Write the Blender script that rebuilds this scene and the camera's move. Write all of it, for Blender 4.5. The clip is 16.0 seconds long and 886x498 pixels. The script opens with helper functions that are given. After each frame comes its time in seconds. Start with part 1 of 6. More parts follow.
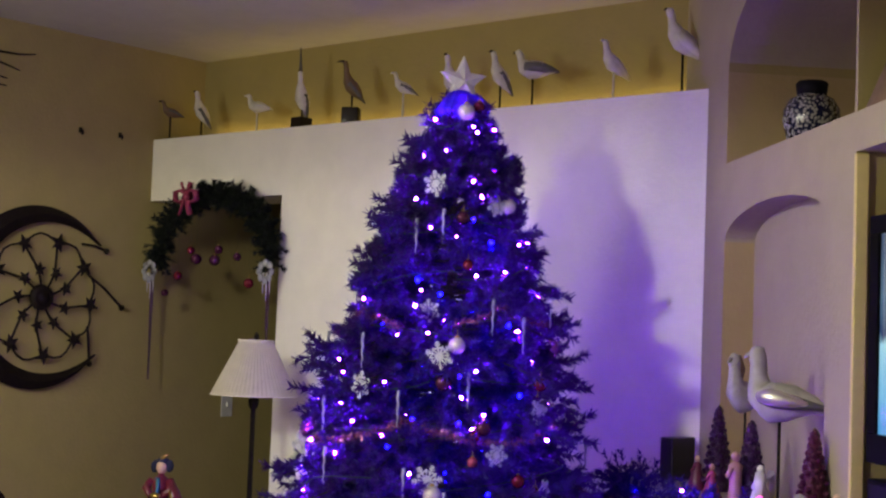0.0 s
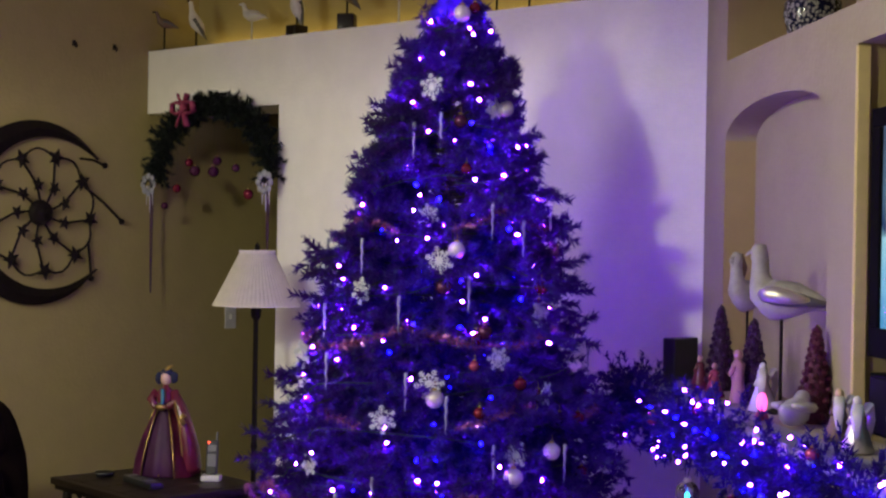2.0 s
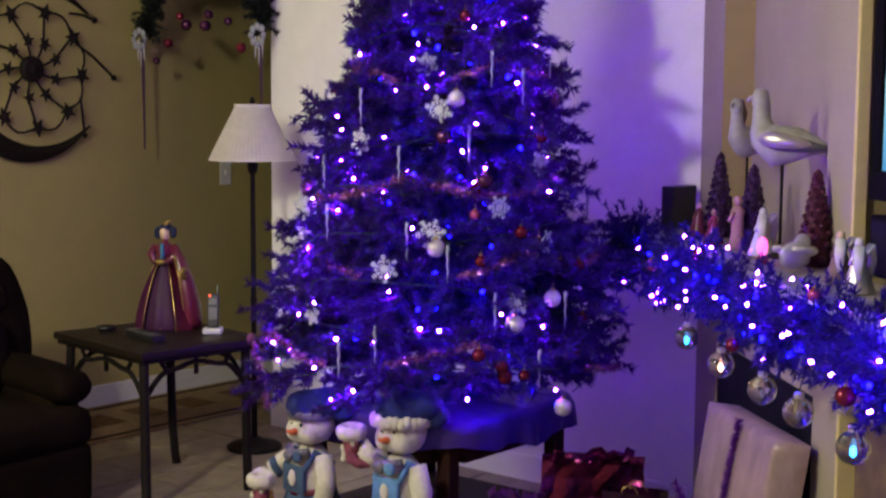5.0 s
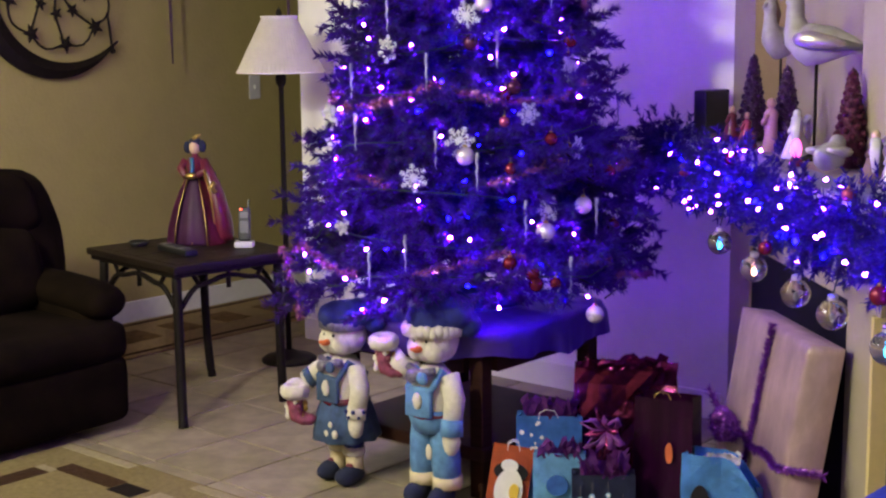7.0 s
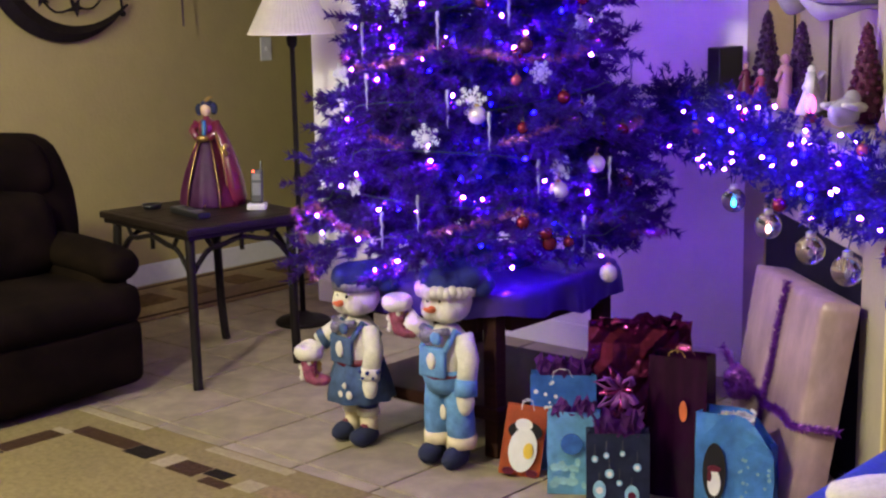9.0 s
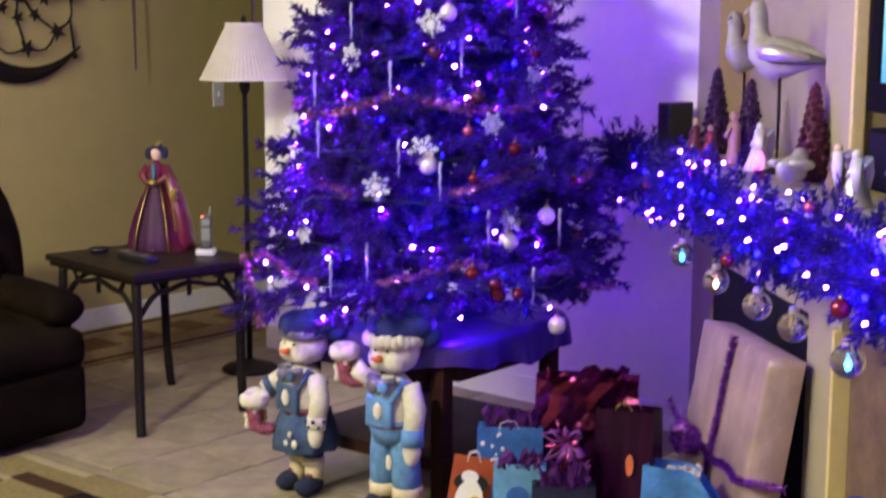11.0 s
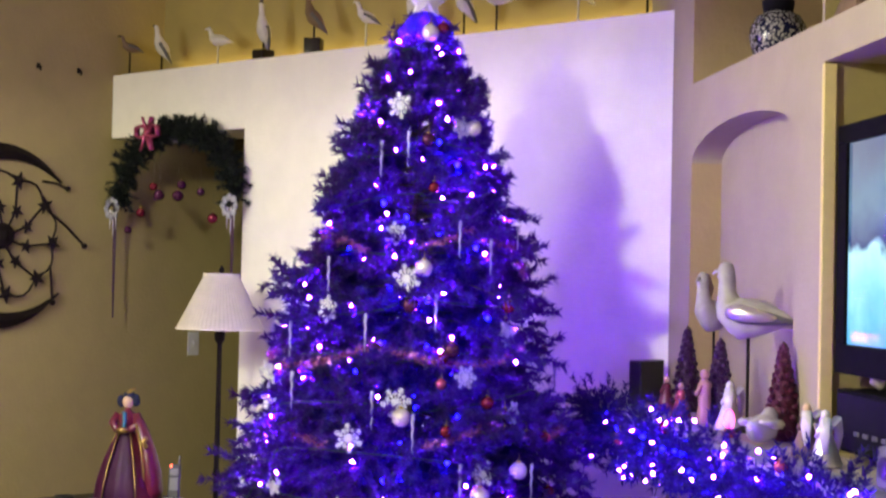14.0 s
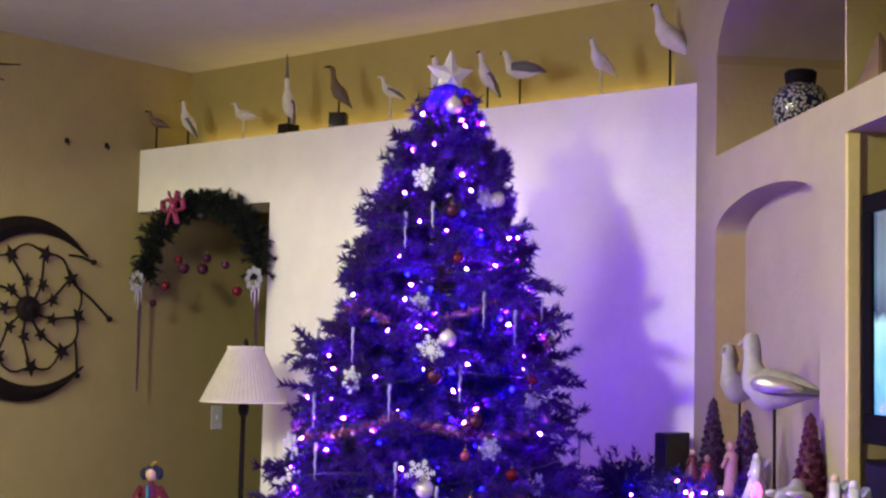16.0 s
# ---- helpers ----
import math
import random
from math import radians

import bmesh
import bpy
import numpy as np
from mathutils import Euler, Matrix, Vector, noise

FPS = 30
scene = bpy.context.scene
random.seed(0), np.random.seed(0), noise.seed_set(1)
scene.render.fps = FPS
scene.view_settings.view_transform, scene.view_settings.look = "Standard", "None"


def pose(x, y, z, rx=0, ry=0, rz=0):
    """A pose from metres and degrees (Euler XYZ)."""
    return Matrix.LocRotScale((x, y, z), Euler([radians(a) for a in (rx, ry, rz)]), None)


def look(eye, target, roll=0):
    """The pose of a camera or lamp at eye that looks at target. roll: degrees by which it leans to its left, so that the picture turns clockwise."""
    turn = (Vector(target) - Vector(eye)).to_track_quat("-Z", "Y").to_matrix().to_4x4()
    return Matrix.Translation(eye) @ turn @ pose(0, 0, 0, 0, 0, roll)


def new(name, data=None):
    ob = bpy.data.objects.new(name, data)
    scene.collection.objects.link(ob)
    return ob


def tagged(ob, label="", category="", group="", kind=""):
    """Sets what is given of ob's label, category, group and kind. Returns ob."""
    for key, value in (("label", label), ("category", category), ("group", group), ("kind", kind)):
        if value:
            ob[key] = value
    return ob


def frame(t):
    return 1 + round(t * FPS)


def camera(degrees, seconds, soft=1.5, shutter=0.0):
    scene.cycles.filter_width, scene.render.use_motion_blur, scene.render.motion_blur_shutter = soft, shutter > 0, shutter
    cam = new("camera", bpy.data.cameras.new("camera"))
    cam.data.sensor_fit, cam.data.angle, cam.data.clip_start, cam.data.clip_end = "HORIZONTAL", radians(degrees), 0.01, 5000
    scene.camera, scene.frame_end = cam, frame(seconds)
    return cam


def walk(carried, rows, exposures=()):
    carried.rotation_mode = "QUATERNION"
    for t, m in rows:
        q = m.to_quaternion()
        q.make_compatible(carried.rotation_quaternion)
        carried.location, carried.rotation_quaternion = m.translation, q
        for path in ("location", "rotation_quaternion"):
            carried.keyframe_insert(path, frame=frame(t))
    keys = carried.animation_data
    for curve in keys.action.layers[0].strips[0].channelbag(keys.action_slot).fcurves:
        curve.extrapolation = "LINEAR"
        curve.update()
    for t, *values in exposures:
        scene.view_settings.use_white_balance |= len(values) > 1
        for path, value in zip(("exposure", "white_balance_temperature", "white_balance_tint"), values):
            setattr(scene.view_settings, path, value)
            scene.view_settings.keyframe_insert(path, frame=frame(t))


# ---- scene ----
CAM_ROWS = [
    (0, 40.028, 3.386, 2.177, 0.0239, -0.0305, 1.4586),
    (0.5, 40.012, 2.816, 1.628, 0.0243, -0.0245, 1.4495),
    (1, 40.133, 1.942, 1.178, 0.0261, -0.0138, 1.4494),
    (1.5, 39.990, 0.978, 1.050, 0.0253, -0.0095, 1.4383),
    (2, 40.112, -0.181, 1.001, 0.0164, 0.0047, 1.4369),
    (2.5, 39.584, -1.057, 0.772, 0.0132, 0.0018, 1.4323),
    (3, 39.251, -1.655, 0.480, 0.0125, 0.0088, 1.4261),
    (3.5, 38.878, -2.210, 0.245, 0.0108, -0.0107, 1.4265),
    (4, 39.500, -3.770, 0.419, 0.0021, -0.0125, 1.4144),
    (4.5, 39.869, -4.770, 0.223, -0.0050, -0.0087, 1.4089),
    (5, 39.605, -5.899, 0.371, -0.0088, -0.0136, 1.4091),
    (5.2, 40.020, -6.660, 0.310, -0.0088, -0.0136, 1.4091),
    (7.5, 41.426, -9.606, -0.877, -0.0140, 0.0167, 1.3803),
    (8, 41.915, -10.037, -1.115, -0.0127, 0.0123, 1.3779),
    (10.3, 41.020, -11.320, -1.060, -0.0229, 0.0329, 1.3776),
    (10.5, 40.941, -10.812, -0.746, -0.0229, 0.0329, 1.3776),
    (11, 39.582, -8.870, 0.129, -0.0205, 0.0312, 1.3778),
    (11.5, 38.415, -5.768, 0.081, -0.0196, 0.0208, 1.3877),
    (12, 38.236, -4.215, 0.535, -0.0189, 0.0071, 1.3842),
    (12.5, 37.751, -2.807, 1.093, -0.0183, -0.0029, 1.3851),
    (13, 38.475, -1.363, 1.436, -0.0108, 0.0010, 1.3709),
    (13.5, 38.272, -0.570, 1.382, -0.0079, 0.0050, 1.3685),
    (14, 38.588, 1.446, 1.304, -0.0027, 0.0046, 1.3767),
    (14.5, 38.871, 3.482, 1.375, 0.0003, 0.0022, 1.3744),
    (15, 39.650, 4.967, 1.168, 0.0016, -0.0046, 1.3717),
    (15.5, 39.801, 5.084, 1.235, 0.0035, -0.0068, 1.3619),
    (16, 39.633, 4.563, 1.337, -0.0002, 0.0023, 1.3578)
]
# seconds; yaw, pitch and roll in degrees; the eye of a camera held by somebody who sways a little


def aim(yaw, pitch, roll, x, y, z):
    a, b = radians(yaw), radians(pitch)
    eye = Vector((x, y, z))
    ahead = Vector((-math.sin(a) * math.cos(b), math.cos(a) * math.cos(b), math.sin(b)))
    return look(eye, eye + ahead * 4.0, roll)


cam = camera(34.89, 16.0, soft=2.3, shutter=0.5)
walk(cam, [(t, aim(*r)) for t, *r in CAM_ROWS], exposures=[(0.0, -0.26), (1.5, -0.32), (3.0, -0.37), (4.5, -0.18), (5.2, -0.14), (7.5, 0.42), (10.5, 0.56), (13.0, 0.74), (16.0, 0.36)])

# ---------------------------------------------------------------- light
world = bpy.data.worlds.new("night")
scene.world = world
world.use_nodes = True
world.node_tree.nodes["Background"].inputs[0].default_value = (0.5, 0.55, 0.7, 1)
world.node_tree.nodes["Background"].inputs[1].default_value = 0.008


def lamp(name, kind, energy, color, m, size=0.1, size_y=None):
    d = bpy.data.lights.new(name, kind)
    d.energy, d.color = energy, color
    if kind == "AREA":
        d.size = size
        if size_y:
            d.shape, d.size_y = "RECTANGLE", size_y
    else:
        d.shadow_soft_size = size
    ob = new(name, d)
    ob.matrix_world = m
    return ob


# warm bulbs of the room's hanging fixture, left of the camera: shaded from above, so the ceiling stays dim
sp = lamp("ceiling_fixture", "SPOT", 240, (1.0, 0.965, 0.77), pose(-2.385, 0.30, 2.37), 0.10)
sp.data.spot_size, sp.data.spot_blend = math.pi, 0.12
lamp("ceiling_fixture", "POINT", 140, (1.0, 0.975, 0.77), pose(-3.80, 0.30, 2.20), 0.45)
# unseen warm fill added behind the camera
lamp("camera_side_fill", "AREA", 13, (1.0, 0.90, 0.57), look((0.2, -2.2, 2.68), (-2.0, 1.5, 0.6)), 1.2)
# rope light lying on the ledge behind the birds
lamp("ledge_rope_light", "AREA", 2.1, (1.0, 0.72, 0.22), pose(-3.9, 4.47, 2.345, 180, 0, 0), 2.7, 0.03)

# ---------------------------------------------------------------- materials


class Nodes:
    """A small helper round a material's node tree."""

    def __init__(self, name):
        self.mat = bpy.data.materials.new(name)
        self.mat.use_nodes = True
        self.t = self.mat.node_tree
        self.b = self.t.nodes["Principled BSDF"]

    def add(self, kind, **inputs):
        n = self.t.nodes.new(kind)
        for k, v in inputs.items():
            n.inputs[k.replace("_", " ")].default_value = v
        return n

    def link(self, a, b):
        self.t.links.new(a, b)

    def coords(self, scale=(1, 1, 1), kind="Object"):
        c = self.t.nodes.new("ShaderNodeTexCoord")
        m = self.t.nodes.new("ShaderNodeMapping")
        m.inputs["Scale"].default_value = scale
        self.link(c.outputs[kind], m.inputs["Vector"])
        return m.outputs["Vector"]


def shade(c, k):
    return (min(c[0] * k, 1), min(c[1] * k, 1), min(c[2] * k, 1), 1)


def surface(name, color, rough=0.6, metal=0.0, vary=0.15, grain=30.0, stain=2.5, bump=0.15, bump_grain=120.0,
            stretch=(1, 1, 1), sheen=0.0, coat=0.0, per_object=0.0, spec=0.5):
    """Base colour with variation at two scales, uneven gloss and fine relief."""
    n = Nodes(name)
    v = n.coords(stretch)
    fine = n.add("ShaderNodeTexNoise", Scale=grain, Detail=6.0, Roughness=0.6)
    wide = n.add("ShaderNodeTexNoise", Scale=stain, Detail=4.0, Roughness=0.55)
    n.link(v, fine.inputs["Vector"])
    n.link(v, wide.inputs["Vector"])
    r1 = n.t.nodes.new("ShaderNodeValToRGB")
    r1.color_ramp.elements[0].position, r1.color_ramp.elements[1].position = 0.3, 0.7
    r1.color_ramp.elements[0].color, r1.color_ramp.elements[1].color = shade(color, 1 - vary), shade(color, 1 + vary)
    n.link(fine.outputs["Fac"], r1.inputs["Fac"])
    r2 = n.t.nodes.new("ShaderNodeValToRGB")
    r2.color_ramp.elements[0].position, r2.color_ramp.elements[1].position = 0.3, 0.72
    r2.color_ramp.elements[0].color = (1 - vary * 0.8,) * 3 + (1,)
    r2.color_ramp.elements[1].color = (1, 1, 1, 1)
    n.link(wide.outputs["Fac"], r2.inputs["Fac"])
    mix = n.t.nodes.new("ShaderNodeMix")
    mix.data_type, mix.blend_type = "RGBA", "MULTIPLY"
    mix.inputs["Factor"].default_value = 1.0
    n.link(r1.outputs["Color"], mix.inputs["A"])
    n.link(r2.outputs["Color"], mix.inputs["B"])
    out = mix.outputs["Result"]
    if per_object:
        info = n.t.nodes.new("ShaderNodeObjectInfo")
        hsv = n.t.nodes.new("ShaderNodeHueSaturation")
        mr = n.add("ShaderNodeMapRange", To_Min=1 - per_object, To_Max=1 + per_object)
        n.link(info.outputs["Random"], mr.inputs["Value"])
        n.link(mr.outputs["Result"], hsv.inputs["Value"])
        n.link(out, hsv.inputs["Color"])
        out = hsv.outputs["Color"]
    n.link(out, n.b.inputs["Base Color"])
    mr = n.add("ShaderNodeMapRange", To_Min=max(rough - 0.08, 0.02), To_Max=min(rough + 0.1, 1.0))
    n.link(wide.outputs["Fac"], mr.inputs["Value"])
    n.link(mr.outputs["Result"], n.b.inputs["Roughness"])
    n.b.inputs["Metallic"].default_value = metal
    n.b.inputs["Specular IOR Level"].default_value = spec
    n.b.inputs["Sheen Weight"].default_value = sheen
    n.b.inputs["Coat Weight"].default_value = coat
    if bump:
        bn = n.add("ShaderNodeTexNoise", Scale=bump_grain, Detail=5.0)
        n.link(v, bn.inputs["Vector"])
        bp = n.add("ShaderNodeBump", Strength=bump, Distance=0.004)
        n.link(bn.outputs["Fac"], bp.inputs["Height"])
        n.link(bp.outputs["Normal"], n.b.inputs["Normal"])
    return n.mat


def glow(name, color, strength):
    n = Nodes(name)
    n.b.inputs["Base Color"].default_value = (*color, 1)
    n.b.inputs["Emission Color"].default_value = (*color, 1)
    n.b.inputs["Emission Strength"].default_value = strength
    return n.mat


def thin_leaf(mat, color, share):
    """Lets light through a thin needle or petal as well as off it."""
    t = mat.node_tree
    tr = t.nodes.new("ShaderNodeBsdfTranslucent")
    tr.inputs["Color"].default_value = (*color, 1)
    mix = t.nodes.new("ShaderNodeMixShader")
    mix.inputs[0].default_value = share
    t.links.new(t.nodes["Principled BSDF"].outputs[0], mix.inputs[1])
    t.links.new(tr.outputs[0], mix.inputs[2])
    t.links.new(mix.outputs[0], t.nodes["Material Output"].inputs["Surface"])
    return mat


def glassy(name, color=(1, 1, 1), rough=0.05, ior=1.45):
    n = Nodes(name)
    n.b.inputs["Base Color"].default_value = (*color, 1)
    n.b.inputs["Transmission Weight"].default_value = 1.0
    n.b.inputs["Roughness"].default_value = rough
    n.b.inputs["IOR"].default_value = ior
    return n.mat


M_WHITE = surface("white_wall_paint", (0.85, 0.82, 0.73), 0.75, vary=0.04, grain=8, stain=1.2, bump=0.5, bump_grain=55)
M_TAN = surface("tan_wall_paint", (0.320, 0.257, 0.098), 0.8, vary=0.05, grain=8, stain=1.0, bump=0.5, bump_grain=55)
M_BEIGE = surface("beige_wall_paint", (0.350, 0.294, 0.200), 0.75, vary=0.05, grain=8, stain=1.2, bump=0.5, bump_grain=55)
# lighter tan for the arched niche's jamb: light put into the colour
M_TANLIT = surface("tan_jamb_lit", (0.41, 0.31, 0.145), 0.8, vary=0.05, grain=8, stain=1.0, bump=0.5, bump_grain=55)
M_CEIL = surface("ceiling_paint", (0.49, 0.475, 0.41), 0.85, vary=0.05, grain=10, stain=1.0, bump=0.6, bump_grain=45)
M_TRIM = surface("white_trim_paint", (0.60, 0.58, 0.53), 0.45, vary=0.05, bump=0.05)
M_GROUT = surface("grout", (0.15, 0.125, 0.09), 0.9, vary=0.2)
M_TILE = surface("floor_tile", (0.290, 0.238, 0.142), 0.45, vary=0.26, grain=11, stain=5, bump=0.12, bump_grain=25, per_object=0.07)
M_DARKWOOD = surface("dark_stained_wood", (0.015, 0.0088, 0.0058), 0.5, vary=0.35, grain=14, stretch=(1, 8, 8), bump=0.1, coat=0.1, spec=0.25)
M_IRON = surface("dark_bronze_iron", (0.010, 0.0065, 0.005), 0.6, metal=0.0, spec=0.15, vary=0.3, grain=40, bump=0.3)
M_SUEDE = surface("brown_microfibre", (0.0085, 0.0050, 0.0027), 0.95, vary=0.5, grain=9, stain=5, bump=0.5, bump_grain=160, spec=0.05)
M_SHADE = surface("pleated_shade_cloth", (0.82, 0.77, 0.66), 0.8, vary=0.05, bump=0.2)

# ---------------------------------------------------------------- mesh helpers


def mesh_of(name, bm, mat, smooth=False):
    bmesh.ops.recalc_face_normals(bm, faces=bm.faces)
    me = bpy.data.meshes.new(name)
    bm.to_mesh(me)
    bm.free()
    for m in (mat if isinstance(mat, (list, tuple)) else [mat]):
        me.materials.append(m)
    if smooth:
        for p in me.polygons:
            p.use_smooth = True
    return me


def part(name, bm, mat, parent, label="", smooth=False, m=None):
    """One mesh object under a thing or a part; coordinates are the parent's own."""
    ob = new(name, mesh_of(name, bm, mat, smooth))
    ob.parent = parent
    if m is not None:
        ob.matrix_basis = m
    return tagged(ob, label)


def thing(name, label, category, m=None, group="", kind=""):
    ob = new(name)
    ob.empty_display_size = 0.05
    if m is not None:
        ob.matrix_basis = m
    return tagged(ob, label, category, group, kind)


def solid(name, bm, mat, label="", category="", m=None, smooth=False, kind="", group=""):
    ob = new(name, mesh_of(name, bm, mat, smooth))
    if m is not None:
        ob.matrix_basis = m
    return tagged(ob, label, category, group, kind)


def box(x0, x1, y0, y1, z0, z1, bevel=0.0, seg=2, bm=None):
    own = bm is None
    b = bmesh.new()
    v = [b.verts.new((x, y, z)) for x in (x0, x1) for y in (y0, y1) for z in (z0, z1)]
    for f in ((0, 1, 3, 2), (4, 6, 7, 5), (0, 4, 5, 1), (2, 3, 7, 6), (0, 2, 6, 4), (1, 5, 7, 3)):
        b.faces.new([v[i] for i in f])
    bmesh.ops.recalc_face_normals(b, faces=b.faces)
    if bevel:
        bmesh.ops.bevel(b, geom=b.edges[:], offset=bevel, segments=seg, affect="EDGES", profile=0.6)
    if own:
        return b
    return join(bm, b)


def join(bm, b, m=None):
    if m is not None:
        b.transform(m)
    me = bpy.data.meshes.new("tmp")
    b.to_mesh(me)
    b.free()
    bm.from_mesh(me)
    bpy.data.meshes.remove(me)
    return bm


def prism(bm, a, b, za0, za1, zb0, zb1, y0, y1):
    """An upright slab between a and b whose lower and upper edges may slope."""
    v = [bm.verts.new(p) for p in ((a, y0, za0), (b, y0, zb0), (b, y0, zb1), (a, y0, za1),
                                   (a, y1, za0), (b, y1, zb0), (b, y1, zb1), (a, y1, za1))]
    for f in ((0, 1, 2, 3), (4, 7, 6, 5), (0, 4, 5, 1), (1, 5, 6, 2), (2, 6, 7, 3), (3, 7, 4, 0)):
        bm.faces.new([v[i] for i in f])


def lathe(profile, seg=24, bm=None, ripple=None):
    """A turned form from (radius, height) rows; ripple(angle) scales the radius."""
    bm = bm or bmesh.new()
    rings = []
    for r, z in profile:
        ring = []
        for i in range(seg):
            a = 2 * math.pi * i / seg
            k = r * (ripple(a, z) if ripple else 1.0)
            ring.append(bm.verts.new((k * math.cos(a), k * math.sin(a), z)))
        rings.append(ring)
    for p, q in zip(rings, rings[1:]):
        for i in range(seg):
            bm.faces.new((p[i], p[(i + 1) % seg], q[(i + 1) % seg], q[i]))
    for ring in (rings[0], rings[-1]):
        if (ring[0].co - ring[seg // 2].co).length > 1e-4:
            bm.faces.new(ring)
    return bm


def tube(points, radius, seg=8, bm=None, taper=None, flat=1.0):
    """A tube along points; taper gives a radius factor from 0 to 1."""
    bm = bm or bmesh.new()
    pts = [Vector(p) for p in points]
    rings, prev = [], None
    up = Vector((0, 0, 1))
    for i, p in enumerate(pts):
        d = (pts[min(i + 1, len(pts) - 1)] - pts[max(i - 1, 0)]).normalized()
        side = prev - d * prev.dot(d) if prev is not None else d.cross(up)
        if side.length < 0.05:
            side = d.cross(Vector((0, 1, 0)))
        side.normalize()
        prev = side
        over = side.cross(d).normalized()
        k = radius * (taper(i / max(len(pts) - 1, 1)) if taper else 1.0)
        rings.append([bm.verts.new(p + side * k * math.cos(2 * math.pi * j / seg) + over * k * flat * math.sin(2 * math.pi * j / seg))
                      for j in range(seg)])
    for a, b in zip(rings, rings[1:]):
        for j in range(seg):
            bm.faces.new((a[j], a[(j + 1) % seg], b[(j + 1) % seg], b[j]))
    bm.faces.new(rings[0])
    bm.faces.new(rings[-1])
    return bm


def ball(center, radius, seg=12, rings=8, scale=(1, 1, 1), bm=None):
    own = bm is None
    b = bmesh.new()
    bmesh.ops.create_uvsphere(b, u_segments=seg, v_segments=rings, radius=radius)
    m = Matrix.Translation(center) @ Matrix.Diagonal((*scale, 1))
    if own:
        b.transform(m)
        return b
    return join(bm, b, m)


# the angled wall: local x runs along it from the corner, local y into it
RW = pose(-2.37, 4.20, 0, 0, 0, -45)


def on_rw(s, d, z, turn=0.0):
    """A pose s metres along the angled wall, d metres in front of it."""
    return RW @ pose(s, -d, z, 0, 0, turn)


# ---------------------------------------------------------------- structure
XL, YW, LEDGE, HEADER, ROOM = -5.36, 4.20, 2.325, 2.03, 2.75

solid("floor", box(-5.6, 3.2, -4.2, 7.2, -0.12, -0.012), M_GROUT, "tiled floor with dark grout", "floor", kind="structure")
solid("ceiling", box(-5.6, 3.2, -4.2, 7.2, ROOM, ROOM + 0.12), M_CEIL, "textured pale ceiling", "ceiling", kind="structure")
solid("wall_west", box(XL - 0.15, XL, -4.2, 7.2, -0.012, ROOM), M_TAN, "tan painted wall", "wall", kind="structure")
bm = bmesh.new()
box(-4.458, -2.36, YW, YW + 0.30, -0.012, LEDGE, bm=bm)
box(XL, -4.458, YW, YW + 0.30, HEADER, LEDGE, bm=bm)
solid("wall_north", bm, M_WHITE, "white painted wall with a doorway and a ledge on top", "wall", kind="structure")
solid("wall_north_upper", box(XL, -2.10, YW + 0.30, YW + 0.42, LEDGE - 0.1, ROOM), M_TAN, "tan wall above the ledge", "wall", kind="structure")
solid("wall_hall", box(XL, -1.5, 6.9, 7.05, -0.012, ROOM), M_TAN, "tan wall of the hall", "wall", kind="structure")
solid("wall_hall_east", box(-3.9, -3.78, YW + 0.42, 6.9, -0.012, ROOM), M_TAN, "tan side wall of the hall", "wall", kind="structure")
solid("wall_east", box(0.9, 1.05, -4.2, 1.2, -0.012, ROOM), M_BEIGE, "beige wall", "wall", kind="structure")
solid("wall_south", box(XL, 0.9, -4.05, -3.9, -0.012, ROOM), M_TAN, "tan wall", "wall", kind="structure")


def arch(x, a, b, spring, rise):
    u = (2 * (x - a) / (b - a)) - 1
    return spring + rise * math.sqrt(max(0.0, 1 - u * u))


